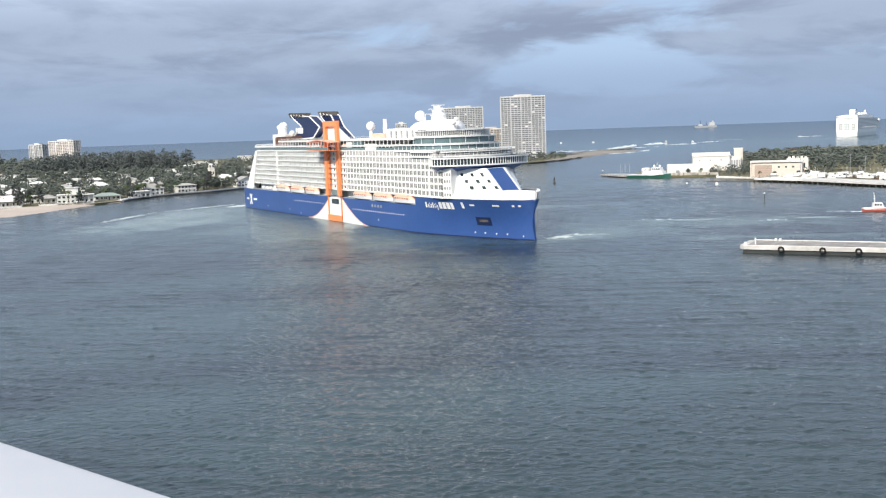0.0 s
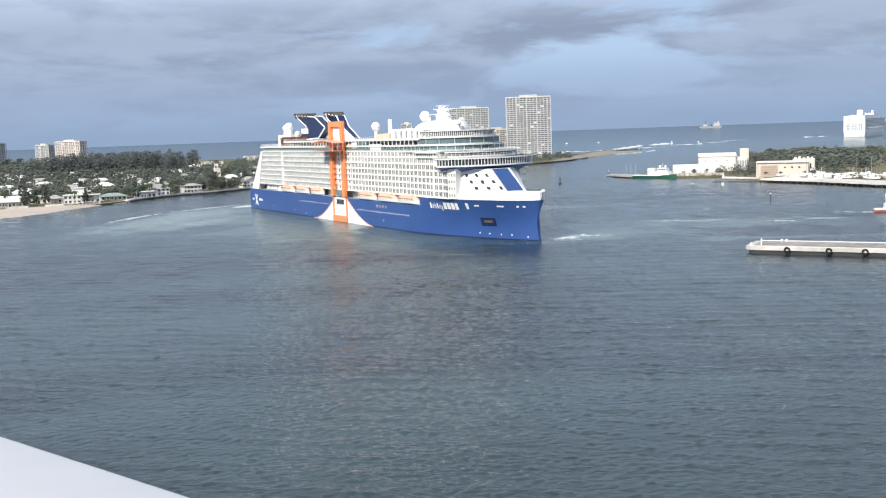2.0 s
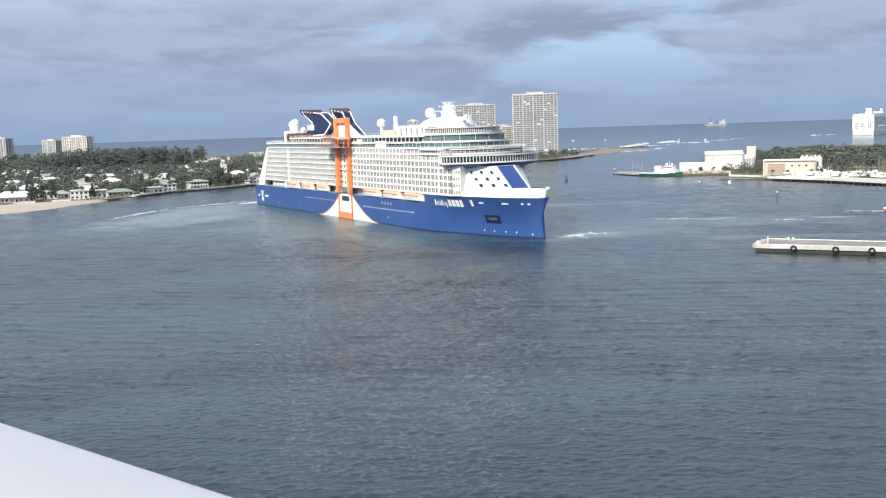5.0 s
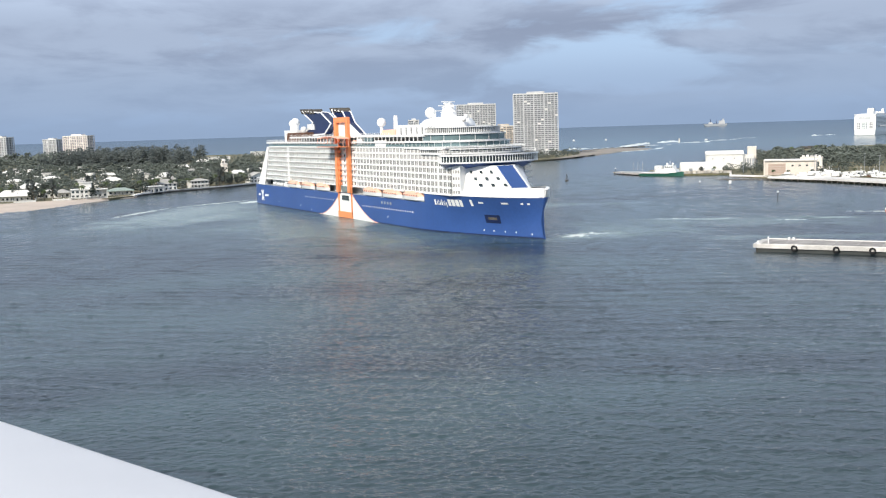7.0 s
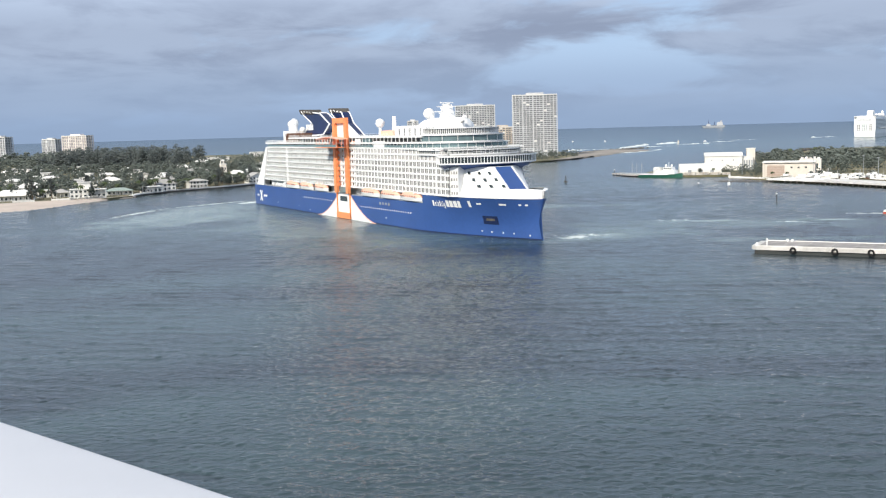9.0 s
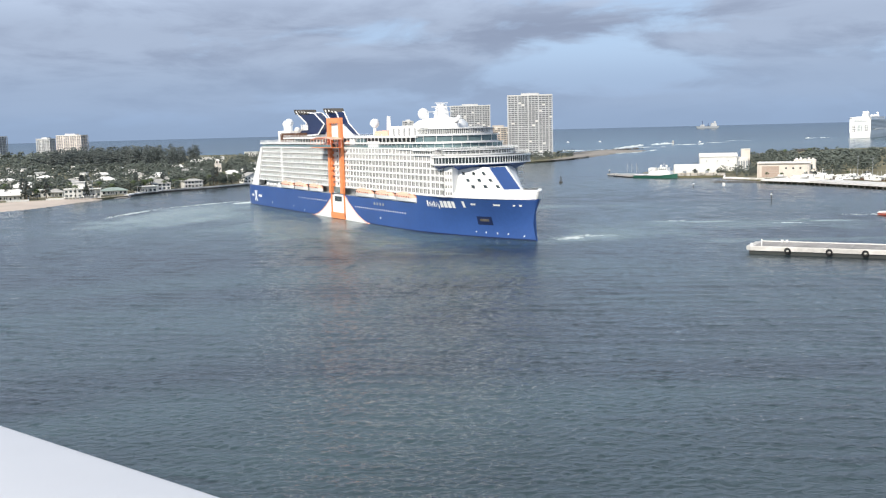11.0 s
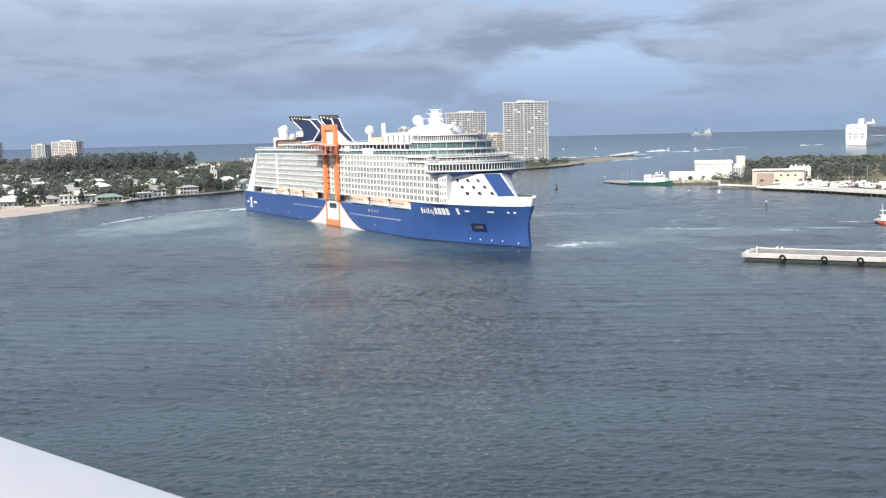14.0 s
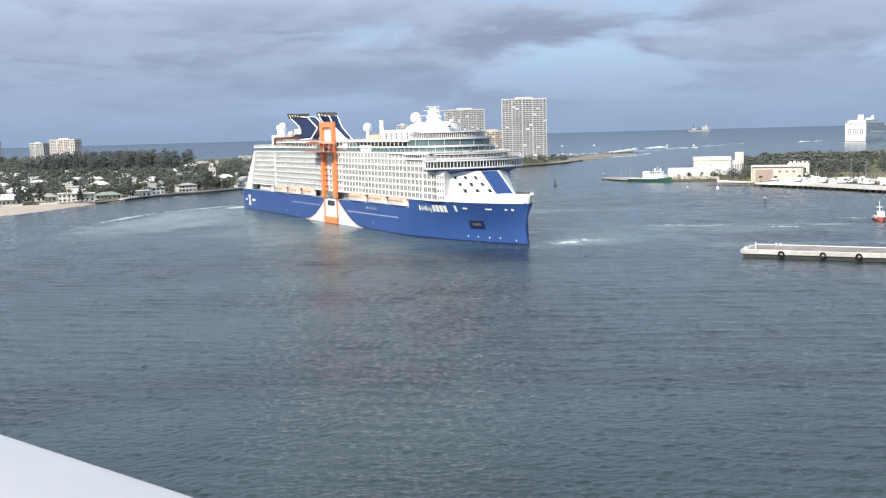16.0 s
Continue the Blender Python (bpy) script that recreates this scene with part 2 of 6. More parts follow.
    h = math_node(nt, "MULTIPLY", h, math_node(nt, "ADD", 0.9, math_node(nt, "MULTIPLY", spread, -0.2)))
    bp = node(nt, "ShaderNodeBump", Strength=1.0, Distance=1.0)
    nt.links.new(h, bp.inputs["Height"])
    nt.links.new(bp.outputs[0], b.inputs["Normal"])
    return m


TURBID = [(-62, 496, 185, 60, -1.07, -0.4, 0.7, 0.03), (-142, 560, 150, 46, 1.35, -0.1, 0.9, 0.03), (130, 440, 120, 34, -0.16, 0.1, 1.0, 0.03), (66, 414, 52, 34, 0.2, 0.0, 0.8, 0.05), (120, 380, 90, 16, -0.1, 0.4, 1.4, 0.04),
          (640, 1950, 340, 60, 0.66, 0.0, 0.8, 0.010), (-90, 470, 70, 40, 0.9, 0.4, 1.3, 0.03), (40, 560, 150, 30, 0.0, 0.4, 1.3, 0.02)]
WASH = [(-152, 580, 120, 34, 1.33, -0.2, 0.8, 0.06), (-128, 545, 84, 24, 1.25, 0.3, 1.1, 0.04), (56, 404, 30, 22, 0.2, 0.25, 1.0, 0.07), (110, 458, 60, 10, -0.2, 0.45, 1.3, 0.06),
        (170, 446, 60, 8, -0.2, 0.5, 1.4, 0.06), (760, 2060, 200, 18, 0.82, 0.2, 0.9, 0.012)]
FOAMS = [(-181, 586, 52, 4.5, 1.36, 0.15, 1.1, 0.12), (-152, 652, 42, 4.5, 0.93, 0.1, 1.0, 0.12), (-127, 660, 14, 8, 1.0, 0.1, 0.6, 0.2),
         (50, 404, 20, 20, 0.2, 0.65, 1.5, 0.22), (46, 399, 10, 3.5, 0.3, 0.45, 1.4, 0.3), (58, 408, 15, 3.0, 0.1, 0.5, 1.6, 0.3), (104, 463, 30, 3.0, -0.2, 0.8, 1.5, 0.2), (152, 440, 44, 3, -0.2, 0.9, 1.6, 0.15),
         (870, 2190, 26, 16, 0.9, 0.1, 0.6, 0.05), (188, 472, 9, 2.0, -0.3, 0.2, 0.9, 0.3)]


# ---------------------------------------------------------------- mesh building
class Shape:
    """Collects faces of one mesh."""

    def __init__(self):
        self.v, self.f = [], []

    def add(self, verts, faces):
        n = len(self.v)
        self.v += [tuple(p) for p in verts]
        self.f += [tuple(n + i for i in q) for q in faces]
        return self

    def box(self, x0, x1, y0, y1, z0, z1):
        return self.add([(x, y, z) for z in (z0, z1) for x, y in ((x0, y0), (x1, y0), (x1, y1), (x0, y1))],
                        [(3, 2, 1, 0), (4, 5, 6, 7), (0, 1, 5, 4), (1, 2, 6, 5), (2, 3, 7, 6), (3, 0, 4, 7)])

    def loft(self, rings, closed=True, caps=True):
        n = len(rings[0])
        f = []
        for r in range(len(rings) - 1):
            for i in range(n if closed else n - 1):
                j = (i + 1) % n
                f.append((r * n + i, r * n + j, (r + 1) * n + j, (r + 1) * n + i))
        if caps:
            f.append(tuple(reversed(range(n))))
            f.append(tuple((len(rings) - 1) * n + i for i in range(n)))
        return self.add([p for ring in rings for p in ring], f)

    def prism(self, plan, z0, z1):
        """A plan outline (counter-clockwise) raised from z0 to z1."""
        return self.loft([[(x, y, z0) for x, y in plan], [(x, y, z1) for x, y in plan]])

    def slab(self, outline, y0, y1):
        """A side outline in x, z carried from y0 to y1."""
        return self.loft([[(x, y1, z) for x, z in outline], [(x, y0, z) for x, z in outline]])

    def rod(self, a, b, r, n=8, r2=None):
        a, b = Vector(a), Vector(b)
        d = (b - a).normalized()
        u = d.cross(Vector((0, 0, 1)) if abs(d.z) < 0.9 else Vector((1, 0, 0))).normalized()
        w = d.cross(u)
        rings = []
        for p, q in ((a, r), (b, r if r2 is None else r2)):
            rings.append([p + (u * math.cos(k * math.tau / n) + w * math.sin(k * math.tau / n)) * q for k in range(n)])
        return self.loft(rings)

    def ball(self, c, r, n=12, m=8, squash=1.0, bottom=-1.0):
        rings = []
        for i in range(m + 1):
            a = math.asin(bottom) + (math.pi / 2 - math.asin(bottom)) * i / m
            rings.append([(c[0] + max(0.01, math.cos(a)) * r * math.cos(k * math.tau / n), c[1] + max(0.01, math.cos(a)) * r * math.sin(k * math.tau / n),
                           c[2] + r * squash * math.sin(a)) for k in range(n)])
        return self.loft(rings)

    def mesh(self, name, material, smooth=False):
        me = bpy.data.meshes.new(name)
        me.from_pydata(self.v, [], self.f)
        me.materials.append(material)
        if smooth:
            me.shade_smooth()
            me.set_sharp_from_angle(angle=radians(40))
        me.update()
        return me


def part(name, shape, material, parent, label="", smooth=False):
    me = shape if isinstance(shape, bpy.types.Mesh) else shape.mesh(name, material, smooth)
    ob = new(name, me)
    ob.parent = parent
    return tagged(ob, label)


def thing(name, label, category, m=None, group="", kind=""):
    ob = new(name)
    ob.matrix_basis = m or Matrix()
    return tagged(ob, label, category, group, kind)


def piece(name, shape, material, label, category="", kind="", group="", smooth=False, m=None):
    ob = new(name, shape.mesh(name, material, smooth))
    ob.matrix_basis = m or Matrix()
    return tagged(ob, label, category, group, kind)


# ---------------------------------------------------------------- sea, sky backdrop
def sea_level(d):
    """The far sea is lifted slightly so that its edge stands where the horizon does."""
    return 27.0 * max(0.0, (d - 2600) / 2390) ** 1.5


def build_sea():
    """One sheet: real waves before the viewer, flatter and coarser with distance."""
    rnd = np.random.default_rng(4)
    radii = [0.5, 12, 30, 50, 70, 85, 95]
    r = 101.0
    while r < 900:
        radii.append(r)
        r += 0.29 * (r / 110) ** 1.02
    while r < 4900:
        radii.append(r)
        r *= 1.05
    radii = np.array(radii + [4935.0])
    turns = np.radians(np.concatenate([np.linspace(-28, 28, 560), np.linspace(33, 327, 60)]))
    rr, aa = np.meshgrid(radii, turns, indexing="ij")
    x, y = rr * np.sin(aa), rr * np.cos(aa)
    z = 27.0 * np.clip((rr - 2600) / 2390, 0, None) ** 1.5
    gap = np.maximum(np.gradient(radii)[:, None], rr * radians(56 / 560))
    fade = np.clip((rr - 95) / 20, 0, 1) * (np.abs(aa) < radians(30))
    for k in range(74):
        long = k >= 60
        length = 4.2 * 2.4 ** rnd.random() if long else 0.7 * 3.6 ** rnd.random()
        way = radians(93) + rnd.normal(0, 0.6)
        amp = 0.0055 * length if long else 0.0086 * length
        amp = amp * (1 + 0.5 * np.clip((rr - 170) / 180, 0, 1))
        keep = np.clip((length / gap - 1.4) / 1.3, 0, 1)
        ph = (x * np.cos(way) + y * np.sin(way)) * math.tau / length + rnd.uniform(0, math.tau)
        gust = 0.75 + 0.35 * np.sin(x * 0.021 * rnd.uniform(0.6, 1.4) + y * 0.013 + rnd.uniform(0, 6))
        z += amp * keep * fade * gust * (0.55 * np.sin(ph) + 0.75 * (0.64 - np.abs(np.sin(ph / 2))))
    m, n = rr.shape
    verts = np.stack([x, y, z], -1).reshape(-1, 3)
    i, j = np.meshgrid(np.arange(m - 1), np.arange(n), indexing="ij")
    k = (j + 1) % n
    faces = np.stack([i * n + j, i * n + k, (i + 1) * n + k, (i + 1) * n + j], -1).reshape(-1, 4)[:, ::-1]
    me = bpy.data.meshes.new("water")
    me.from_pydata(verts.tolist(), [], faces.tolist() + [list(range(n))[::-1]])
    me.materials.append(water_material())
    me.shade_smooth()
    me.update()
    return tagged(new("water", me), "grey-green choppy harbour water under a cloudy sky", "water", kind="structure")


def build_backdrop():
    m = bpy.data.materials.new("cloudy_sky")
    m.use_nodes = True
    nt = m.node_tree
    nt.nodes.clear()
    tc = nt.nodes.new("ShaderNodeTexCoord")
    off = nt.nodes.new("ShaderNodeVectorMath")
    off.inputs[1].default_value = (0, 0, -44)
    nt.links.new(tc.outputs["Object"], off.inputs[0])
    em, out = nt.nodes.new("ShaderNodeEmission"), nt.nodes.new("ShaderNodeOutputMaterial")
    nt.links.new(sky_colour(nt, off.outputs[0]), em.inputs[0])
    nt.links.new(em.outputs[0], out.inputs[0])
    s = Shape()
    arc = [radians(-42 + 84 * k / 60) for k in range(61)]
    s.loft([[(4940 * math.sin(a), 4940 * math.cos(a), z) for a in arc] for z in (-20, 300, 700, 1150)], closed=False, caps=False)
    return piece("backdrop", s, m, "distant sky with drifting banks of grey cloud", "sky", "structure", smooth=True)


WATER = build_sea()
BACKDROP = build_backdrop()


# ---------------------------------------------------------------- the blue and white cruise ship
DECK0, STEP = 16.4, 2.76           # first cabin deck and height from deck to deck


def hull_half(s, z, top):
    """Half breadth of the hull, s metres from the stern, z above the water."""
    w = 19.5 if s < 222 else 19.5 * max(0.0, 1 - ((s - 222) / 78.0) ** 1.75)
    d = 19.5 if s < 240 else 19.5 * max(0.0, 1 - ((s - 240) / 60.2) ** 2) ** 0.72
    if s < 14:
        w = d = 19.5 - 1.6 * (1 - s / 14) ** 2
    k = max(0.0, min(1.0, z / 16.0)) ** 1.9
    return max(0.35, w + (d - w) * k)


def hull_point(s, z, side=-1, out=0.0):
    """A point of the hull's skin; the stem rakes forward above the water."""
    rake = 2.0 * max(0.0, min(1.0, (7 - z) / 7)) ** 1.5 + 2.7 * max(0.0, (min(z, 16.8) - 7) / 9) ** 1.3 - 0.8
    return (s + rake * max(0.0, (s - 222) / 78) ** 2.5, side * (hull_half(s, z, 0) + out), z)


def skin(shape, s0, s1, lower, upper, steps, out, side=-1):
    """A sheet laid on the hull between two heights, each a function of s."""
    a, b = [], []
    for i in range(steps + 1):
        s = s0 + (s1 - s0) * i / steps
        a.append(hull_point(s, lower(s), side, out))
        b.append(hull_point(s, upper(s), side, out))
    rings = [a, b] if side < 0 else [b, a]
    shape.loft(rings, closed=False, caps=False)
    return shape


def bowed(s_back, s_side, s_front, half, power=2.2, n=20):
    """A plan with straight sides and a rounded front."""
    pts = [(s_back, -half), (s_side, -half)]
    for i in range(1, n):
        a = -math.pi / 2 + math.pi * i / n
        c, d = math.cos(a), math.sin(a)
        pts.append((s_side + (s_front - s_side) * abs(c) ** (2 / power), half * math.copysign(abs(d) ** (2 / power), d)))
    pts += [(s_side, half), (s_back, half)]
    return pts


def shifted(plan, inset, s_back):
    """A plan moved in by inset from its sides and front."""
    half = max(abs(y) for _, y in plan)
    front = max(x for x, _ in plan)
    out = []
    for x, y in plan:
        ky = (half - inset) / half
        out.append((x - inset * max(0.0, (x - s_back) / (front - s_back)), y * ky))
    return out


def railing(shape, path, height=1.1, gap=2.2, r=0.05):
    for a, b in zip(path, path[1:]):
        a, b = Vector(a), Vector(b)
        n = max(1, round((b - a).length / gap))
        for k in range(n):
            p = a.lerp(b, k / n)
            shape.box(p.x - r, p.x + r, p.y - r, p.y + r, p.z, p.z + height)
        for zz in (0.55, height):
            shape.rod(a + Vector((0, 0, zz)), b + Vector((0, 0, zz)), r, 4)
    return shape


def lifeboat(parent, s, length, low):
    """An enclosed boat hanging from two davits over the side."""
    y = -18.9
    n, rings, top = 9, [], []
    for i in range(n):
        u = i / (n - 1)
        w = 1.9 * (1 - abs(2 * u - 1) ** 3) + 0.25
        x = s + length * (u - 0.5)
        rings.append([(x, y - w, low + 2.1), (x, y - w * 0.75, low + 0.5), (x, y, low), (x, y + w * 0.75, low + 0.5), (x, y + w, low + 2.1)])
        h = 2.0 * (1 - abs(2 * u - 1) ** 4) + 0.15
        top.append([(x, y - w, low + 2.12), (x, y - w * 0.85, low + 2.1 + h * 0.7), (x, y - w * 0.4, low + 2.1 + h), (x, y + w * 0.4, low + 2.1 + h), (x, y + w * 0.85, low + 2.1 + h * 0.7), (x, y + w, low + 2.12)])
    boat = part("lifeboat", Shape().loft(rings), WHITE, parent, "white lifeboat with an orange canopy", True)
    part("canopy", Shape().loft(top), SALMON, boat, "orange canopy", True)
    for k in (-0.3, 0.3):
        x = s + length * k
        part("davit", Shape().slab([(x - 0.3, low + 3.9), (x + 0.3, low + 3.9), (x + 0.3, low + 4.3), (x - 0.3, low + 4.3)], y - 2.2, y + 3.0), WHITE, boat)
    for k in range(7):
        x = s + length * (k - 3) * 0.11
        g = Shape().box(x - 0.4, x + 0.4, y - 2.12, y - 2.0, low + 2.2, low + 2.75)
        part("window", g, GLASS, boat)
    return boat


def build_ship():
    ship = thing("cruise_ship", "large cruise ship with blue hull, white decks and orange side platform", "cruise ship")
    # hull
    stations = [0, 1, 4, 8, 14, 40, 90, 140, 190, 222, 232, 236.9, 237.4, 243, 248, 254, 260, 266, 272, 278, 284, 289, 293, 296, 298, 299.3, 300]
    rings = []
    for s in stations:
        top = 12.3 if s < 237 else 16.2
        levels = [-2.0, 0.0] + [top * q / 10 for q in range(1, 11)]
        rings.append([hull_point(s, z, -1) for z in levels] + [hull_point(s, z, 1) for z in reversed(levels)])
    hull = part("hull", Shape().loft(rings), HULL, ship, "royal blue painted hull", True)
    part("boot_stripe", skin(skin(Shape(), 0, 300, lambda s: -1.0, lambda s: 0.45, 60, 0.04), 0, 300, lambda s: -1.0, lambda s: 0.45, 60, 0.04, 1), NAVY, hull)
    bul = Shape()
    for side in (-1, 1):
        skin(bul, 238, 300, lambda s: 16.0, lambda s: 16.45 + 3.7 * max(0.0, (s - 250) / 50) ** 0.95 - 1.1 * max(0.0, (s - 290) / 10) ** 2, 40, 0.10, side)
        skin(bul, 238, 300, lambda s: 16.45 + 3.7 * max(0.0, (s - 250) / 50) ** 0.95 - 1.1 * max(0.0, (s - 290) / 10) ** 2, lambda s: 16.0, 40, -0.35, side)
    cap = Shape()
    st = [238 + 62 * i / 40 for i in range(41)]
    zt = lambda s: 16.45 + 3.7 * max(0.0, (s - 250) / 50) ** 0.95 - 1.1 * max(0.0, (s - 290) / 10) ** 2
    for side in (-1, 1):
        cap.loft([[hull_point(s, zt(s), side, 0.10) for s in st], [hull_point(s, zt(s) + 0.35, side, -1.5) for s in st]][::side], closed=False, caps=False)
    part("bulwark", bul, WHITE, ship, "white bow bulwark", True)
    part("bulwark_cap", cap, WHITE, ship)
    fd = Shape()
    fd.loft([[hull_point(s, 16.25, -1, -0.3) for s in st], [hull_point(s, 16.25, 1, -0.3) for s in st]], closed=False, caps=False)
    part("foredeck", fd, GREY, ship)
    # white flare under the platform
    fl = Shape()
    cols = 36
    a, b = [], []
    for i in range(cols + 1):
        s = 113.5 + 75 * i / cols
        u = (144 - s) / 30.5 if s < 144 else (s - 157) / 31.5
        z = 13.2 if 144 <= s <= 157 else 13.2 * max(0.0, 1 - u) ** 1.75
        a.append((s, -19.56, 0.02))
        b.append((s, -19.56, max(0.03, min(12.3, z))))
    fl.loft([a, b], closed=False, caps=False)
    part("white_flare", fl, WHITE, hull)
    for lo, hi in ((0, 150), (150, 300)):
        edge = Shape()
        for p, q in zip(b, b[1:]):
            if lo < p[0] < hi and (p[2] < 12.2 or q[2] < 12.2):
                edge.rod((p[0], -19.6, p[2]), (q[0], -19.6, q[2]), 0.22, 5)
        part("flare_edging", edge, SALMON, hull)
    # ports, anchor, marks
    pm = Shape().ball((0, 0, 0), 0.40, 8, 3, 0.5).mesh("porthole", WHITE)
    for i in range(24):
        s = 171.5 + 2.36 * i
        o = part("porthole", pm, None, hull)
        o.matrix_basis = pose(*hull_point(s, 7.3), 90)
    for i in range(14):
        o = part("porthole", pm, None, hull)
        o.matrix_basis = pose(*hull_point(93 + 3.1 * i, 8.3), 90)
    for s, z in ((48, 3.2), (84, 3.0), (101, 1.6), (200, 3.6), (272.5, 2.2), (277.5, 2.1), (283, 2.0), (288, 2.0), (295, 1.5)):
        o = part("draught_mark", pm, None, hull)
        o.matrix_basis = pose(*hull_point(s, z), 90)
    for k in range(4):
        s = 193 + 3.2 * k
        part("square_port", Shape().box(s, s + 1.5, -19.6, -19.4, 9.4, 10.6), GREY, hull)
    def patch(name, s0, s1, z0, z1, mat, out=0.07, label=""):
        part(name, skin(Shape(), s0, s1, lambda s: z0, lambda s: z1, 6, out), mat, hull, label)
    # navy patch on the skin paints a recess's shade; the anchor is darkened too
    patch("anchor_recess", 274.5, 282.0, 5.2, 8.6, NAVY)
    patch("anchor", 276.2, 280.6, 6.6, 7.6, ROCK, 0.16, "grey stowed anchor")
    for s0, s1 in ((269.0, 270.4), (273.5, 276.0), (284.5, 287.5), (292.6, 293.6), (295.0, 296.0)):
        patch("mooring_port", s0, s1, 13.2 if s0 > 270 else 12.0, 13.9 if s0 > 270 else 14.6, WHITE)
    # plain bars where the ship's name stands
    x = 245.5
    for w, hh, low in ((1.5, 2.4, 11.6), (0.9, 1.7, 11.6), (0.4, 2.4, 11.6), (0.9, 1.7, 11.6), (1.1, 2.4, 11.6), (0.6, 1.7, 11.6), (0.4, 2.2, 11.6), (0.7, 2.2, 10.8)):
        patch("name_bar", x, x + w * 0.75, low, low + hh, WHITE)
        x += w + 0.35
    x += 0.4
    for w in (1.9, 2.1, 2.1, 1.8):
        patch("name_block", x, x + w, 11.5, 14.3, WHITE)
        x += w + 0.45
    xs = Shape()
    for flip in (1, -1):
        pts = [(-2.6, -3.2), (-1.2, -3.2), (2.6, 3.2), (1.2, 3.2)]
        q = [(17.5 + flip * u, 5.9 + w) for u, w in pts]
        xs.slab(q if flip > 0 else q[::-1], -19.66, -19.3)
    part("funnel_emblem", xs, WHITE, hull, "white crossed-bars emblem")
    patch("name_bar", 8.5, 13.5, 5.5, 6.7, WHITE)
    patch("name_bar", 22.0, 28.5, 5.5, 6.7, WHITE)
    # lifeboat gallery
    top = DECK0 + 7 * STEP                      # 35.7
    part("boat_deck", Shape().box(3, 237, -19.2, 19.2, 12.3, 12.55), GREY, ship)
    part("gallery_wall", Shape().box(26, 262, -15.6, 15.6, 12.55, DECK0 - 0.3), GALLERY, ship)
    for k in range(30):
        s = 30 + 7.0 * k
        if 138 < s < 163 or s > 236:
            continue
        part("gallery_pillar", Shape().box(s, s + 0.5, -15.7, -15.2, 12.55, DECK0 - 0.3), WHITE, ship)
    for s, ln in ((74, 20), (96, 20), (118, 19), (182, 21), (204.5, 21), (226, 20.5)):
        lifeboat(ship, s, ln, 12.4)
    for s in (34, 41, 47, 53):
        part("raft_canister", Shape().rod((s, -17.2, 13.5), (s + 4.2, -17.2, 13.5), 1.0, 10), WHITE, ship)
    part("slide_box", Shape().slab([(56, 12.6), (62, 12.6), (62, 15.4), (58, 15.4)], -19, -16.5), WHITE, ship)
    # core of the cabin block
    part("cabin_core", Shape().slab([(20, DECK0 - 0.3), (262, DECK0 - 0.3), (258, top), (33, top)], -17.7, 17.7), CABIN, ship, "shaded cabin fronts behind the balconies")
    fin = [(10.5, 12.5), (23, 12.5), (33.5, top), (30.5, top)]
    for y0, y1 in ((-19.7, -18.9), (18.9, 19.7)):
        part("stern_fin", Shape().slab(fin, y0, y1), WHITE, ship, "white raked stern wing")
    part("stern_block", Shape().slab([(12, 12.5), (20, 12.5), (32, top), (31, top)], -18.9, 18.9), WHITE, ship)
    for i in range(8):
        z = DECK0 + i * STEP
        a = 23 + 10.5 * (z - 12.5) / (top - 12.5)
        part("deck_slab", Shape().box(a, 262 if i < 5 else 258, -19.5, 19.5, z - 0.34, z + 0.28), WHITE, ship)
    # open balconies aft of the platform
    pane = Shape().box(0.12, 3.5, -0.04, 0.04, 0.0, 0.95).mesh("balustrade", BALGLASS)
    wall = Shape().box(-0.22, 0.22, -0.05, 1.85, 0, STEP - 0.62).mesh("partition", WHITE)
    door = Shape().box(0.5, 2.6, -0.03, 0.03, 0.0, 2.05).mesh("balcony_door", GLASS)
    for i in range(7):
        z = DECK0 + i * STEP + 0.30
        a = 25.5 + 10.5 * (z - 12.5) / (top - 12.5)
        k = 0
        while a + 3.62 * (k + 1) < 140:
            s = a + 3.62 * k
            for me, y in ((pane, -19.42), (wall, -19.5), (door, -17.74)):
                o = part(me.name.split(".")[0], me, None, ship)
                o.location = (s, y, z)
            k += 1
    part("stairwell_wall", Shape().box(66, 68.5, -19.6, -17.6, DECK0, top), WHITE, ship)
    # windowed cabin fronts forward of the platform
    part("window_wall", Shape().box(164.5, 262, -19.22, -18.2, DECK0, top - STEP * 2), SKYCURTAIN, ship)
    part("window_wall", Shape().box(164.5, 257, -19.22, -18.2, top - STEP * 2, top), SKYCURTAIN, ship)
    frame_bar = Shape().box(-0.42, 0.42, -0.2, 0.0, 0.0, STEP - 0.62).mesh("mullion", WHITE)
    sill = Shape().box(0.46, 3.24, -0.16, 0.0, 0.0, 0.22).mesh("window_sill", WHITE)
    mid = Shape().box(1.80, 1.90, -0.10, 0.0, 0.22, STEP - 0.62).mesh("window_bar", WHITE)
    for i in range(7):
        z = DECK0 + i * STEP + 0.30
        for k in range(26 if i < 5 else 24):
            s = 166 + 3.70 * k
            for me in (frame_bar, sill, mid):
                o = part(me.name.split(".")[0], me, None, ship)
                o.location = (s, -19.22, z)
    part("cabin_end_wall", Shape().prism([(256, -18.9), (262, -18.9), (266, -17.3), (262, -10), (256, -10)], DECK0 - 0.3, 28.4), WHITE, ship)
    for i in range(4):
        for k in range(3):
            a, b = Vector((262, -18.9)).lerp(Vector((266, -17.3)), 0.12 + 0.3 * k), Vector((262, -18.9)).lerp(Vector((266, -17.3)), 0.30 + 0.3 * k)
            zw = DECK0 + i * STEP + 0.6
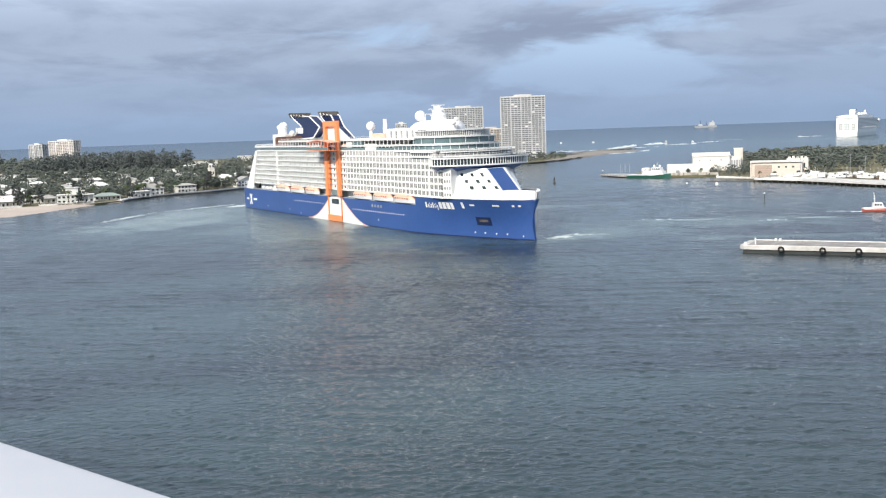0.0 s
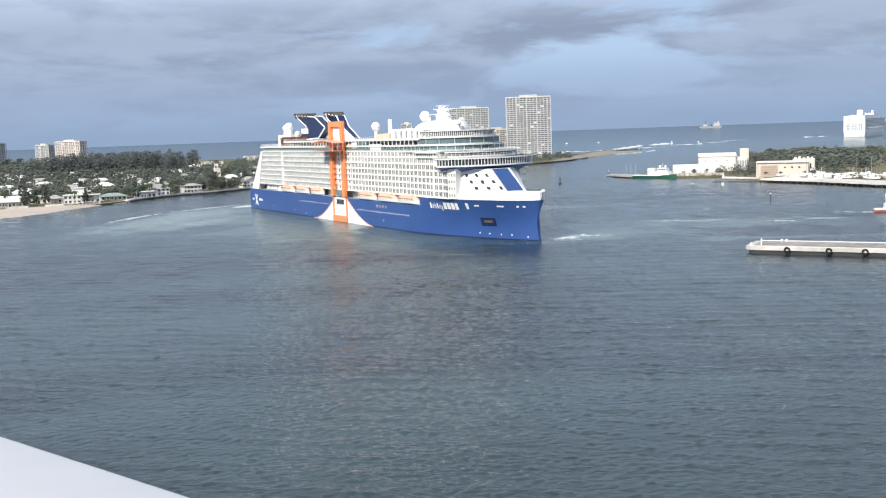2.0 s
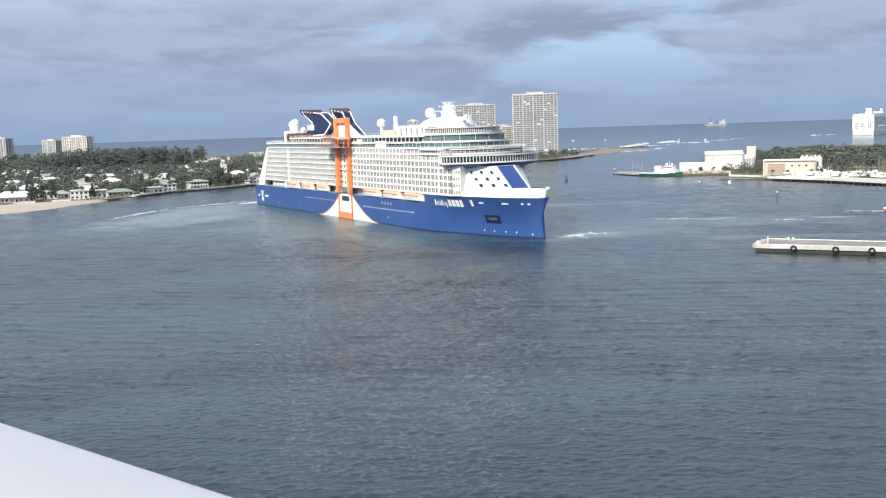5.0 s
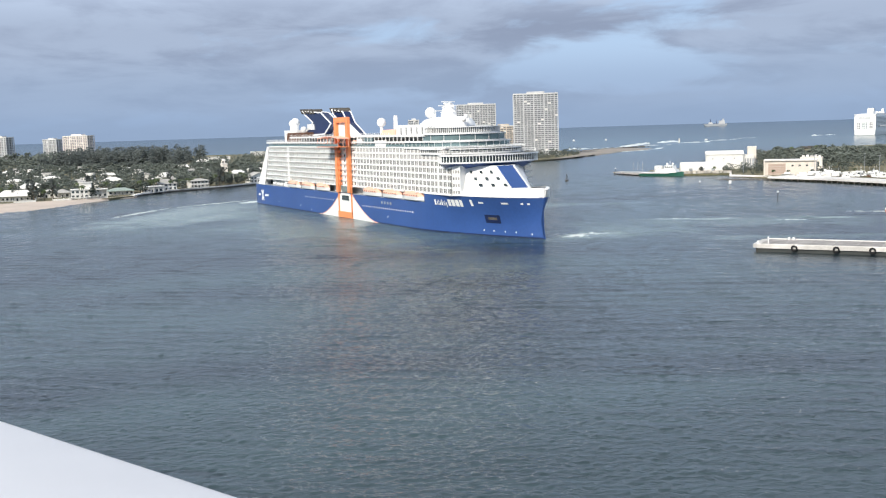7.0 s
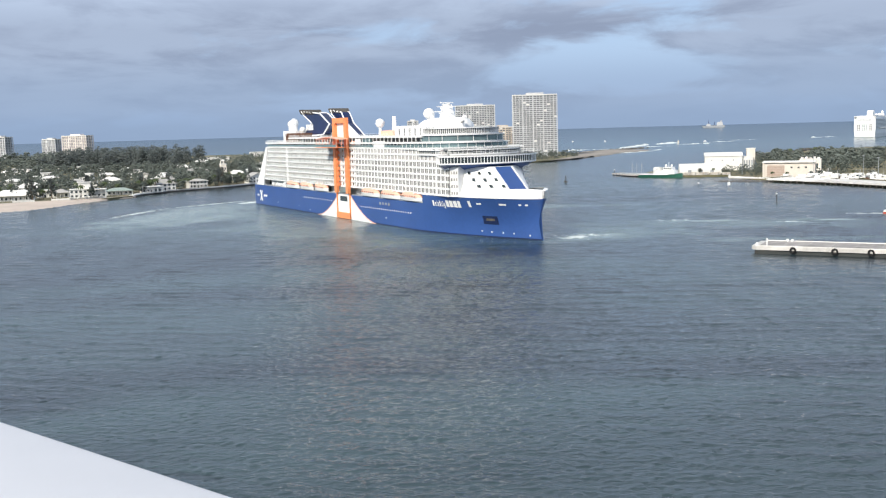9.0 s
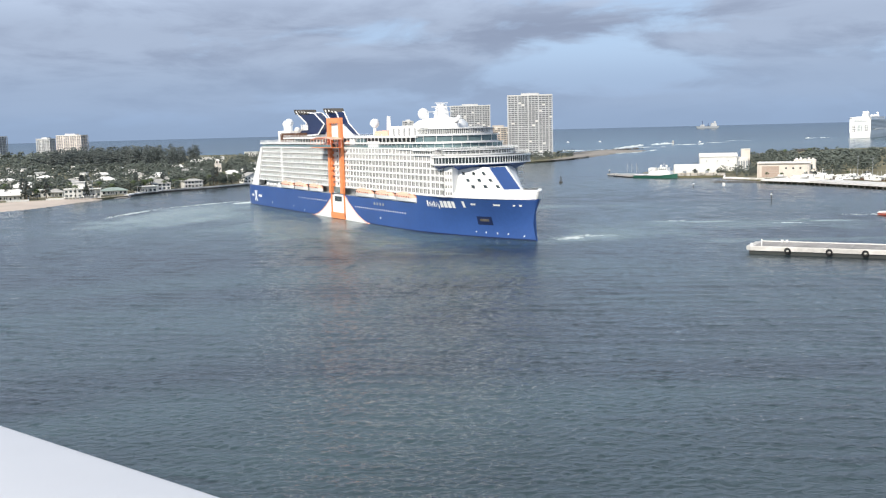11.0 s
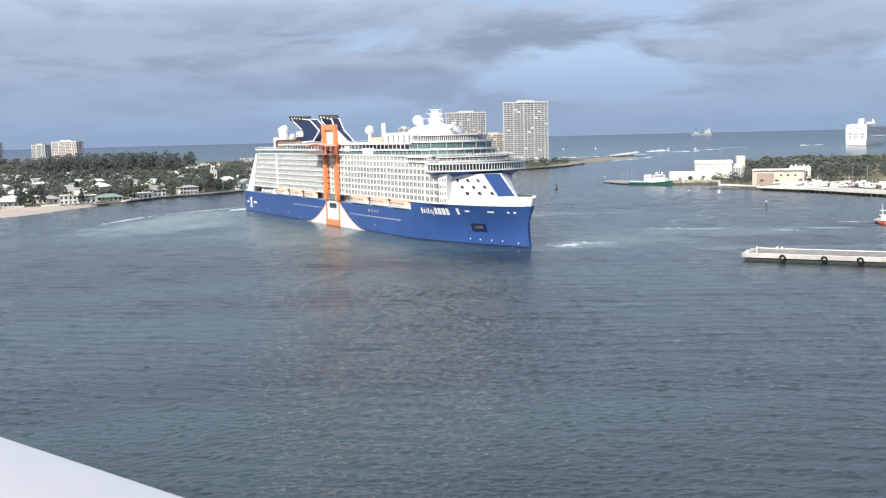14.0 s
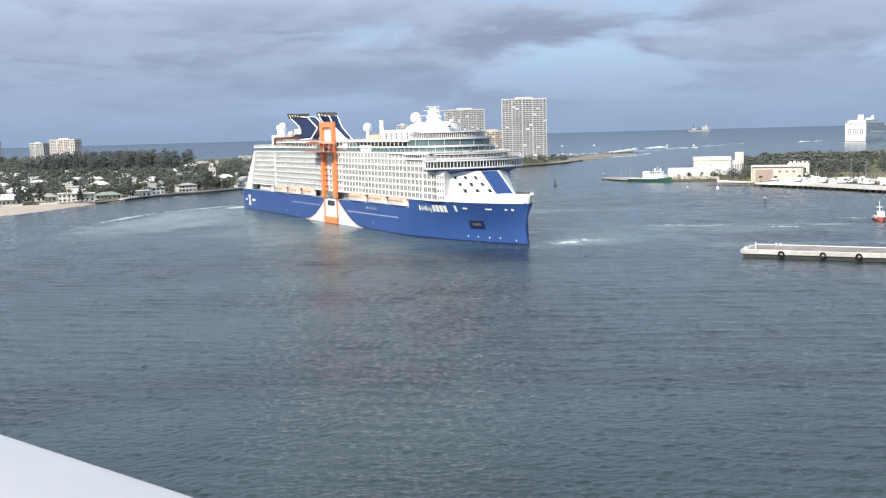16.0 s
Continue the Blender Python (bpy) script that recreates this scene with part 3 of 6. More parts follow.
            part("end_window", Shape().loft([[(a.x - 0.1, a.y + 0.3, zw), (b.x - 0.1, b.y + 0.3, zw), (b.x - 0.1, b.y + 0.3, zw + 1.2), (a.x - 0.1, a.y + 0.3, zw + 1.2)],
                                             [(a.x + 0.03, a.y - 0.06, zw), (b.x + 0.03, b.y - 0.06, zw), (b.x + 0.03, b.y - 0.06, zw + 1.2), (a.x + 0.03, a.y - 0.06, zw + 1.2)]]), SKYCURTAIN, ship)
    part("platform_back_wall", Shape().box(139.5, 166, -18.9, -17.5, DECK0, top), WHITE, ship)
    for i in range(7):
        z = DECK0 + i * STEP + 0.7
        for s in (148.6, 151.6):
            part("lift_window", Shape().box(s, s + 1.1, -19.0, -18.6, z, z + 1.2), GLASS, ship)
        for s in (140.4, 161.2):
            part("lift_window", Shape().box(s, s + 1.1, -19.0, -18.6, z, z + 1.2), GLASS, ship)
    # orange frame and platform
    for s in (141.4, 155.6):
        part("orange_rail", Shape().box(s + (0.0 if s < 150 else 0.6), s + (3.0 if s < 150 else 3.6), -21.0, -19.55, 13.0, 50.6), ORANGE, ship, "orange vertical guide rail")
        t = s + (0.3 if s < 150 else 2.7)
        part("lower_rail", Shape().box(t, t + 0.6, -20.2, -19.58, 0.9, 13.0), ORANGE, ship)
    part("orange_lintel", Shape().box(144.4, 156.2, -21.0, -19.55, 48.0, 50.6), ORANGE, ship)
    part("arch_white", Shape().box(144.4, 156.2, -19.5, -19.2, 40.5, 48.0), WHITE, ship)
    part("orange_foot", Shape().box(141.6, 158.9, -20.4, -19.57, 0.2, 3.2), ORANGE, ship)
    part("tender_door", Shape().box(146.0, 154.5, -19.9, -19.58, 9.0, 11.4), GLASS, ship)
    part("tender_glass", Shape().box(145.0, 155.6, -19.4, -18.9, 13.2, 16.6), GREENGLASS, ship)
    for k in range(9):
        z = 16.5 + 2.7 * k
        part("rail_rung", Shape().box(145.0, 146.2, -20.8, -19.6, z, z + 1.5), ORANGE, ship)
    plat = part("platform", Shape().box(134, 162, -27.5, -21.05, 35.9, 36.15), ORANGE, ship, "cantilevered orange platform with canopy")
    roof = []
    for i in range(9):
        u = i / 8
        roof.append((134 + 28 * u, 40.2 + 1.1 * math.sin(math.pi * u)))
    part("canopy_roof", Shape().slab(roof + [(x, z - 0.25) for x, z in reversed(roof)], -27.3, -21.1), SALMON, plat, "pale orange arched canopy")
    for k in range(7):
        s = 134.4 + 4.5 * k
        part("platform_post", Shape().rod((s, -27.2, 36.3), (s, -27.2, 40.4), 0.14, 6), SALMON, plat)
        if k < 6:
            part("platform_brace", Shape().rod((s, -27.2, 36.3), (s + 4.5, -27.2, 38.2), 0.10, 5), SALMON, plat)
    part("platform_glass", Shape().box(134.3, 161.7, -27.4, -27.3, 36.3, 37.5), GREENGLASS, plat)
    for y in (-27.3, -24.5, -21.8):
        part("platform_post", Shape().rod((161.7, y, 36.2), (161.7, y, 40.4), 0.14, 6), SALMON, plat)
    # upper decks
    part("pool_deck_wall", Shape().box(33, 236, -17.0, 17.0, top + 0.3, 37.6), GLASS, ship)
    for k in range(52):
        s = 34 + 3.9 * k
        part("deck_post", Shape().box(s, s + 0.28, -19.2, -18.9, top + 0.3, 37.6), WHITE, ship)
    part("deck_glass", Shape().box(33, 236, -19.3, -19.2, top + 0.3, top + 1.35), GREENGLASS, ship)
    part("roof_slab", Shape().box(29.5, 236, -19.6, 19.6, 37.6, 38.4), WHITE, ship)
    part("aft_railing", railing(Shape(), [(95, -19.3, 38.4), (30, -19.3, 38.4), (30, 19.3, 38.4)]), WHITE, ship)
    part("aft_house", Shape().slab([(48, 38.4), (74, 38.4), (74, 43.6), (50, 43.6)], -13.0, 4.0), BROWN, ship, "brown timber-clad bar house")
    for k in range(9):
        s = 49 + 2.8 * k
        part("house_post", Shape().box(s, s + 0.3, -13.4, -13.0, 38.4, 43.2), BROWN, ship)
    part("aft_house_top", Shape().box(30, 52, -8, 5, 38.4, 45.0), WHITE, ship)
    for s, y, r, z in ((28.5, -2, 2.3, 46.2), (36.5, -3, 2.6, 46.6), (58.5, -6.0, 1.9, 42.9)):
        dome = part("radome", Shape().ball((s, y, z + r * 1.2), r, 16, 10), WHITE, ship, "white spherical radome", True)
        part("dome_stand", Shape().rod((s, y, 43.0), (s, y, z + r * 0.8), r * 0.75, 12), WHITE, dome)
    part("sun_deck", Shape().box(70, 238, -19.3, 19.3, 40.4, 41.2), WHITE, ship)
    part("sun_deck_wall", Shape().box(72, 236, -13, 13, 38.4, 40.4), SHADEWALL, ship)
    for k in range(40):
        s = 72 + 4.1 * k
        part("sun_deck_post", Shape().box(s, s + 0.3, -19.1, -18.8, 38.4, 40.4), WHITE, ship)
    part("sun_deck_railing", railing(Shape(), [(71, -19.1, 41.2), (205, -19.1, 41.2)]), WHITE, ship)
    for s0, s1, y, z0, z1, m in ((166, 172, -19.2, 36.2, 39.9, WHITE), (188, 200, -19.35, 36.1, 38.9, WHITE), (174, 184, -19.0, 36.6, 40.3, GREENGLASS), (160.5, 165, -18.9, 36.6, 39.0, SALMON)):
        part("deck_screen", Shape().box(s0, s1, y, y + 0.6, z0, z1), m, ship)
    # funnel: two navy chevrons edged in white
    def chevron(s, y0, y1, pts):
        q = [(s + u, w) for u, w in pts]
        f = part("funnel", Shape().slab(q, y0, y1), NAVY, ship, "navy chevron-shaped funnel with white edging")
        e = Shape()
        for y in (y0 - 0.1, y1 + 0.1):
            for a, b in zip(q, q[1:] + q[:1]):
                e.rod((a[0], y, a[1]), (b[0], y, b[1]), 0.42, 5)
        part("white_edging", e, WHITE, f)
        return f
    f1 = chevron(61, -6, -1.5, [(-4, 41.4), (30, 42.4), (40, 48.2), (26, 54.2), (-3, 56.0), (1, 53.6), (13, 49.0)])
    f2 = chevron(70, 3, 7.5, [(8, 41.4), (47, 41.4), (33, 48.2), (27, 54.4), (11, 56.0), (13, 53.6), (22, 49.0)])
    for f, s0, y0 in ((f1, 56, -7.0), (f2, 79, 2.2)):
        for k in range(5 if s0 < 60 else 4):
            x = s0 + 4.4 * k
            part("exhaust_fin", Shape().slab([(x, 56.6 - 0.12 * k), (x + 2.8, 54.2 - 0.12 * k), (x + 3.4, 54.6 - 0.12 * k), (x + 0.9, 57.1 - 0.12 * k)], y0, y0 + 6.5), ROCK, f)
    part("funnel_casing", Shape().slab([(66, 41.2), (122, 41.2), (106, 48.0), (74, 48.0)], -1.4, 2.9), WHITE, ship)
    for k, w in enumerate((2.0, 2.4, 2.2, 1.8)):
        part("name_bar", Shape().box(65.0 + 3.0 * k, 65.0 + 3.0 * k + w, -6.3, -6.05, 45.0, 48.2), WHITE, f1)
    # amidships masts
    for s, y, z, r in ((157.5, -1.5, 41.2, 2.35), (216.0, -4, 44.6, 2.5)):
        o = part("radome", Shape().ball((s, y, z + 6.2), r, 18, 12), WHITE, ship, "white spherical radome", True)
        part("dome_stand", Shape().rod((s, y, z), (s, y, z + 4.4), 0.95, 12, 0.7), WHITE, o)
    part("vent_mast", Shape().slab([(170.2, 41.2), (172.6, 41.2), (172.0, 50.6), (170.8, 50.6)], -1.0, 0.4), WHITE, ship)
    part("pool_canopy", Shape().slab([(163, 41.2), (180, 41.2), (180, 43.2), (176, 43.8), (166, 43.6)], -5, 3), SALMON, ship, "salmon pink pool canopy")
    for k in range(6):
        s = 206.0 + 5.3 * k
        y = -16.5
        part("cabana", Shape().slab([(s, 41.2), (s + 3.4, 41.2), (s + 3.4, 44.6), (s + 2.6, 45.6), (s + 0.8, 45.6), (s, 44.6)], y, y + 6), WHITE, ship)
        # solid dark box coloured as the shade in the gap between cabanas
        part("cabana_opening", Shape().box(s + 3.5, s + 5.2, y + 0.6, y + 5, 41.2, 44.4), GLASS, ship)
    # bridge and the rounded decks above it
    def tier(name, plan, z0, z1, band0, band1, glass, sb, inset=0.5, posts=40, wide=0.1):
        t = part(name, Shape().prism(shifted(plan, inset + 0.15, sb), z0, z1), glass, ship, "rounded glazed deck front")
        part("lower_band", Shape().prism(plan, z0, band0), WHITE, t)
        part("upper_band", Shape().prism(shifted(plan, -0.25, sb), band1, z1), WHITE, t)
        # posts round the window band
        per = [plan[i:i + 2] for i in range(len(plan) - 1)]
        total = sum(math.dist(*p) for p in per)
        acc, nxt = 0.0, 0.0
        inner = shifted(plan, inset, sb)
        for i, (a, b) in enumerate(per):
            ln = math.dist(a, b)
            while nxt <= acc + ln:
                u = (nxt - acc) / max(ln, 1e-6)
                x, y = inner[i][0] + (inner[i + 1][0] - inner[i][0]) * u, inner[i][1] + (inner[i + 1][1] - inner[i][1]) * u
                part("window_post", Shape().box(x - wide, x + wide, y - wide, y + wide, band0, band1), WHITE, t)
                nxt += total / posts
            acc += ln
        return t
    curve = bowed(250, 261, 273, 23.2, 1.7, 22)
    bridge = [(252, -19.6)] + curve[1:-1] + [(252, 19.6)]
    part("bridge_flare", Shape().loft([[(x - 8 * max(0, (x - 250) / 27), y * 0.80, 26.6) for x, y in bridge], [(x - 0.8, y * 0.97, 29.3) for x, y in bridge]]), HULL, ship, "blue sloping underside of the bridge")
    tier("bridge", bridge, 29.2, 32.8, 29.8, 32.2, GLASS, 250, 0.25, 54, 0.12)
    part("bridge_roof_railing", railing(Shape(), [(x - 0.6, y * 0.97, 33.0) for x, y in bridge], 1.3, 2.4, 0.05), WHITE, ship)
    t2 = bowed(236, 250, 266, 20.2, 1.9)
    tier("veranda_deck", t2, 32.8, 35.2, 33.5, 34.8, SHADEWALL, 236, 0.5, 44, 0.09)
    part("veranda_railing", railing(Shape(), [(x, y * 0.99, 35.2) for x, y in t2], 1.1, 2.4, 0.045), WHITE, ship)
    t3 = bowed(220, 242, 258.5, 19.9, 1.9)
    tier("solarium_deck", t3, 35.2, 38.2, 35.6, 37.8, GREENGLASS, 220, 0.3, 26, 0.07)
    t4 = bowed(236, 240, 255.5, 18.8, 1.9)
    tier("lounge_deck", t4, 38.2, 41.4, 38.6, 41.0, GREENGLASS, 236, 0.3, 9, 0.09)
    t5 = bowed(236, 238, 252, 17.6, 1.9)
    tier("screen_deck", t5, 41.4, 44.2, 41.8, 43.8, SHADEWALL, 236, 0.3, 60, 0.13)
    dome = []
    for z, k in ((44.2, 1.0), (46.2, 0.95), (47.8, 0.80), (48.7, 0.55)):
        dome.append([(229 + (x - 229) * k, y * k, z) for x, y in bowed(215, 229, 242, 9.5, 2.0)])
    part("top_house", Shape().loft(dome), WHITE, ship, "white rounded top house", True)
    part("top_house_base", Shape().box(211, 240, -13, 13, 41.2, 44.5), WHITE, ship)
    mast = part("mast", Shape().slab([(221, 48.0), (231, 48.0), (227.5, 54.5), (224.5, 54.5)], -1.6, 1.6), WHITE, ship, "white radar mast")
    for z, w in ((50.6, 6.5), (52.8, 4.8), (54.5, 3.2)):
        part("radar_arm", Shape().box(225 - w, 225 + w, -0.3, 0.3, z, z + 0.45), WHITE, mast)
        part("cross_arm", Shape().box(225.4, 226, -w, w, z + 0.6, z + 1.0), WHITE, mast)
    for s, y, z in ((221, -5, 48.4), (234, -4, 48.0), (238, 2, 47.8), (223, 4, 48.4), (243, -2, 46.2)):
        part("antenna_dome", Shape().ball((s, y, z + 0.9), 1.0, 10, 6), WHITE, mast, "", True)
        part("whip_aerial", Shape().rod((s + 2, y, z - 1.5), (s + 2, y, z + 3.0), 0.12, 5), WHITE, mast)
    # raked forward house below the bridge
    low = [(250, -19.4), (258, -17.9), (270, -14.5), (287.5, -4.6), (287.5, 4.6), (270, 14.5), (258, 17.9), (250, 19.4)]
    high = [(250, -19.4), (257, -18.0), (264, -12.5), (272.5, -4.6), (272.5, 4.6), (264, 12.5), (257, 18.0), (250, 19.4)]
    fh = part("forward_house", Shape().loft([[(x, y, 16.2) for x, y in low], [(x, y, 28.0) for x, y in high]]), WHITE, ship, "white raked forward house with square ports")
    def on_house(u, z, out):
        """A point on the starboard slope: u from the after corner to the bow corner."""
        k = (z - 16.2) / 11.8
        a = Vector(low[2]).lerp(Vector(high[2]), k)
        b = Vector(low[3]).lerp(Vector(high[3]), k)
        p = a.lerp(b, u)
        d = (b - a).normalized()
        return Vector((p.x + d.y * out, p.y - d.x * out, z))
    for r, z in enumerate((25.0, 22.4, 19.9)):
        for k in range(3):
            u = 0.04 + 0.33 * k + 0.10 * r
            q = [on_house(u, z, 0.08), on_house(u + 0.085, z, 0.08), on_house(u + 0.085, z + 1.15, 0.08), on_house(u, z + 1.15, 0.08)]
            q2 = [on_house(u, z, -0.2), on_house(u + 0.085, z, -0.2), on_house(u + 0.085, z + 1.15, -0.2), on_house(u, z + 1.15, -0.2)]
            part("house_port", Shape().loft([q2, q]), GLASS, fh)
    part("blue_front", Shape().loft([[(287.75, -3.9, 16.8), (287.75, 3.4, 16.8), (287.4, 3.4, 16.8), (287.4, -3.9, 16.8)],
                                     [(272.95, -3.9, 27.9), (272.95, 3.4, 27.9), (272.6, 3.4, 27.9), (272.6, -3.9, 27.9)]]), HULL, fh, "blue sloping front panel")
    for s, y, ln in ((291, -3, 2.2), (294, 1.5, 2.0), (290, 4, 1.6)):
        part("mooring_winch", Shape().rod((s, y - ln / 2, 17.3), (s, y + ln / 2, 17.3), 0.8, 10), GREY, ship)
    # stern mooring deck
    part("stern_railing", railing(Shape(), [(26, -18.9, 12.55), (2, -17.9, 12.55), (2, 17.9, 12.55)], 1.2), WHITE, ship)
    # dark block put in for the shade inside the open mooring deck
    part("stern_house", Shape().slab([(6, 12.55), (20, 12.55), (24, 15.8), (10, 15.8)], -15, 15), GLASS, ship)
    part("stern_roof", Shape().slab([(5, 15.8), (26, 15.8), (26, 16.3), (4, 16.3)], -18.5, 18.5), WHITE, ship)
    return ship


SHIP = build_ship()


# ---------------------------------------------------------------- land
NORTH = [(-231, 744), (-232, 765), (-221, 800), (-204, 821), (-186, 843), (-169, 876), (-120, 960), (-40, 1080), (40, 1180), (95, 1224), (143, 1292), (190, 1420), (200, 1530),
         (173, 1700), (120, 1800), (40, 1930), (-300, 2080), (-900, 2250), (-1500, 2300), (-1500, 600), (-900, 610), (-420, 652), (-302, 682), (-285, 696), (-263, 709), (-244, 719)]
SOUTH = [(160, 856), (184, 822), (222, 812), (214, 784), (234, 748), (228, 727), (250, 692), (272, 636), (340, 470), (600, 250), (1500, 100), (1500, 1500), (700, 1500), (509, 1425), (435, 1319), (361, 1214), (300, 1000), (225, 930), (178, 905)]


def inside(p, poly):
    x, y, hit = p[0], p[1], False
    for (x0, y0), (x1, y1) in zip(poly, poly[1:] + poly[:1]):
        if (y0 > y) != (y1 > y) and x < (x1 - x0) * (y - y0) / (y1 - y0) + x0:
            hit = not hit
    return hit


def rough_line(pts, step, jitter, seed):
    """A line through pts with small bends."""
    rnd = random.Random(seed)
    out = []
    for a, b in zip(pts, pts[1:]):
        n = max(1, int(math.dist(a, b) / step))
        for k in range(n):
            u = k / n
            j = 0 if k == 0 else jitter
            out.append((a[0] + (b[0] - a[0]) * u + rnd.uniform(-j, j), a[1] + (b[1] - a[1]) * u + rnd.uniform(-j, j)))
    return out + [pts[-1]]


def build_land():
    for poly, label in ((NORTH, "low wooded residential land behind a seawall"), (SOUTH, "low port land with scrub and hardstanding")):
        ccw = sum(a[0] * b[1] - b[0] * a[1] for a, b in zip(poly, poly[1:] + poly[:1])) > 0
        piece("ground", Shape().prism(poly if ccw else poly[::-1], -3, 1.5), GRASS, label, "land", "structure")
    water = [(-900, 520), (-420, 580), (-300, 605), (-276, 622), (-264, 635), (-256, 659), (-251, 697), (-241, 726), (-229, 747)]
    back = [(-900, 614), (-420, 656), (-302, 686), (-292, 694), (-285, 700), (-274, 706), (-262, 713), (-243, 723), (-230, 748)]
    wl = rough_line(water, 9, 0.8, 3)

    def at(line, u):
        d = [math.dist(a, b) for a, b in zip(line, line[1:])]
        t = u * sum(d)
        for k, ln in enumerate(d):
            if t <= ln or k == len(d) - 1:
                return tuple(line[k][i] + (line[k + 1][i] - line[k][i]) * min(1, t / ln) for i in (0, 1))
            t -= ln
    near = [min((at(back, q / 160) for q in range(161)), key=lambda p: math.dist(p, w)) for w in wl]
    out = [[(w[0] + (b[0] - w[0]) * u, w[1] + (b[1] - w[1]) * u, z) for w, b in zip(wl, near)] for u, z in ((-0.15, -0.7), (0.12, 0.35), (0.5, 1.1), (1.05, 1.7))]
    piece("beach", Shape().loft(out, closed=False, caps=False), SAND, "pale tan sandy beach sloping into the water", "beach", "structure", smooth=True)
    # seawall along the houses
    line = [(-231, 744), (-232, 765), (-221, 800), (-204, 821), (-186, 843), (-169, 876), (-120, 960), (-40, 1080)]
    for a, b in zip(line, line[1:]):
        d = (Vector(b) - Vector(a)).normalized()
        nx, ny = d.y, -d.x
        q = [(a[0] + nx * 1.0, a[1] + ny * 1.0), (b[0] + nx * 1.0, b[1] + ny * 1.0), (b[0] - nx * 2.2, b[1] - ny * 2.2), (a[0] - nx * 2.2, a[1] - ny * 2.2)]
        q = q if (q[1][0] - q[0][0]) * (q[2][1] - q[1][1]) - (q[1][1] - q[0][1]) * (q[2][0] - q[1][0]) > 0 else q[::-1]
        piece("seawall", Shape().prism(q, -2, 1.1), ROCK, "dark wet seawall along the channel", "seawall", "structure")
        q2 = [(x, y) for x, y in q]
        piece("seawall_cap", Shape().prism(q2, 1.1, 2.0), PALECONC, "pale concrete coping on the seawall", "seawall", "structure")
    # sand spit with rock jetties
    tipw = rough_line([(95, 1222), (143, 1286), (202, 1405), (255, 1535), (312, 1616), (335, 1690), (300, 1745), (245, 1705), (205, 1640), (185, 1530), (170, 1420), (120, 1300)], 14, 2.0, 5)
    c = Vector((sum(p[0] for p in tipw) / len(tipw), sum(p[1] for p in tipw) / len(tipw)))
    piece("sand_spit", Shape().loft([[(x, y, -0.5) for x, y in tipw], [(x + (c.x - x) * 0.05, y + (c.y - y) * 0.05, 0.6) for x, y in tipw], [(x + (c.x - x) * 0.3, y + (c.y - y) * 0.16, 1.7) for x, y in tipw]]), SPIT, "low grey sand spit at the harbour mouth", "beach", "structure", smooth=True)


def boulders(name, line, label, size=2.2, seed=1, count=None, wide=3.0, high=1.6):
    """A bank of tumbled rocks along a line."""
    rnd, s = random.Random(seed), Shape()
    n = count or int(sum(math.dist(a, b) for a, b in zip(line, line[1:])) / 1.6)
    pts = rough_line(line, 1.6, 0.4, seed)
    for k in range(n):
        p = pts[int(k / n * (len(pts) - 1))]
        r = size * rnd.uniform(0.5, 1.0)
        x, y, z = p[0] + rnd.uniform(-wide, wide), p[1] + rnd.uniform(-wide, wide), rnd.uniform(-0.6, high - r * 0.5)
        vs = [(x + rnd.uniform(0.7, 1.1) * r * a, y + rnd.uniform(0.7, 1.1) * r * b, z + rnd.uniform(0.6, 0.9) * r * c) for a, b, c in ((1, 0, 0), (0, 1, 0), (-1, 0, 0), (0, -1, 0), (0.2, 0.2, 1), (0, 0, -1))]
        s.add(vs, [(0, 1, 4), (1, 2, 4), (2, 3, 4), (3, 0, 4), (1, 0, 5), (2, 1, 5), (3, 2, 5), (0, 3, 5)])
    return piece(name, s, ROCK, label, "rocks", "stuff")


build_land()
boulders("jetty_rock", [(200, 1560), (262, 1700), (345, 1800)], "dark rock jetty beyond the sand spit", 3.0, 2, 160, 4, 2.6)
boulders("jetty_rock", [(355, 1200), (435, 1319), (509, 1425)], "dark rock jetty beyond the woods", 4.0, 3, 200, 4, 4.5)
boulders("shore_rock", [(196, 748), (212, 741), (228, 727)], "low dark rocks at the port shore", 1.6, 4, 120, 2.5, 0.9)
boulders("shore_rock", [(95, 1224), (60, 1195), (0, 1130)], "dark rocks along the channel bank", 2.0, 6, 90, 3, 1.6)


# ---------------------------------------------------------------- trees
def clump(s, c, r, rnd, flat=0.75):
    """One ragged tuft of leaves."""
    base = [(1, 0, 0), (0.3, 0.95, 0), (-0.8, 0.6, 0), (-0.8, -0.6, 0), (0.3, -0.95, 0), (0, 0, 1), (0, 0, -0.8)]
    t = rnd.uniform(0, 6.28)
    ca, sa = math.cos(t), math.sin(t)
    vs = []
    for a, b, h in base:
        k = rnd.uniform(0.55, 1.3) * r
        vs.append((c[0] + (a * ca - b * sa) * k, c[1] + (a * sa + b * ca) * k, c[2] + (h + rnd.uniform(-0.35, 0.35)) * k * flat))
    s.add(vs, [(0, 1, 5), (1, 2, 5), (2, 3, 5), (3, 4, 5), (4, 0, 5), (1, 0, 6), (2, 1, 6), (3, 2, 6), (4, 3, 6), (0, 4, 6)])


def leaves(s, c, r, rnd, n):
    """Loose single leaves round a tuft, for a broken outline."""
    for _ in range(n):
        d = Vector((rnd.gauss(0, 1), rnd.gauss(0, 1), rnd.gauss(0, 0.8))).normalized()
        p = Vector(c) + d * r * rnd.uniform(0.8, 1.35)
        u = Vector((rnd.gauss(0, 1), rnd.gauss(0, 1), rnd.gauss(0, 1))).normalized() * rnd.uniform(0.25, 0.6)
        w = u.cross(d).normalized() * rnd.uniform(0.15, 0.35)
        s.add([p - u, p + w, p + u, p - w], [(0, 1, 2, 3)])


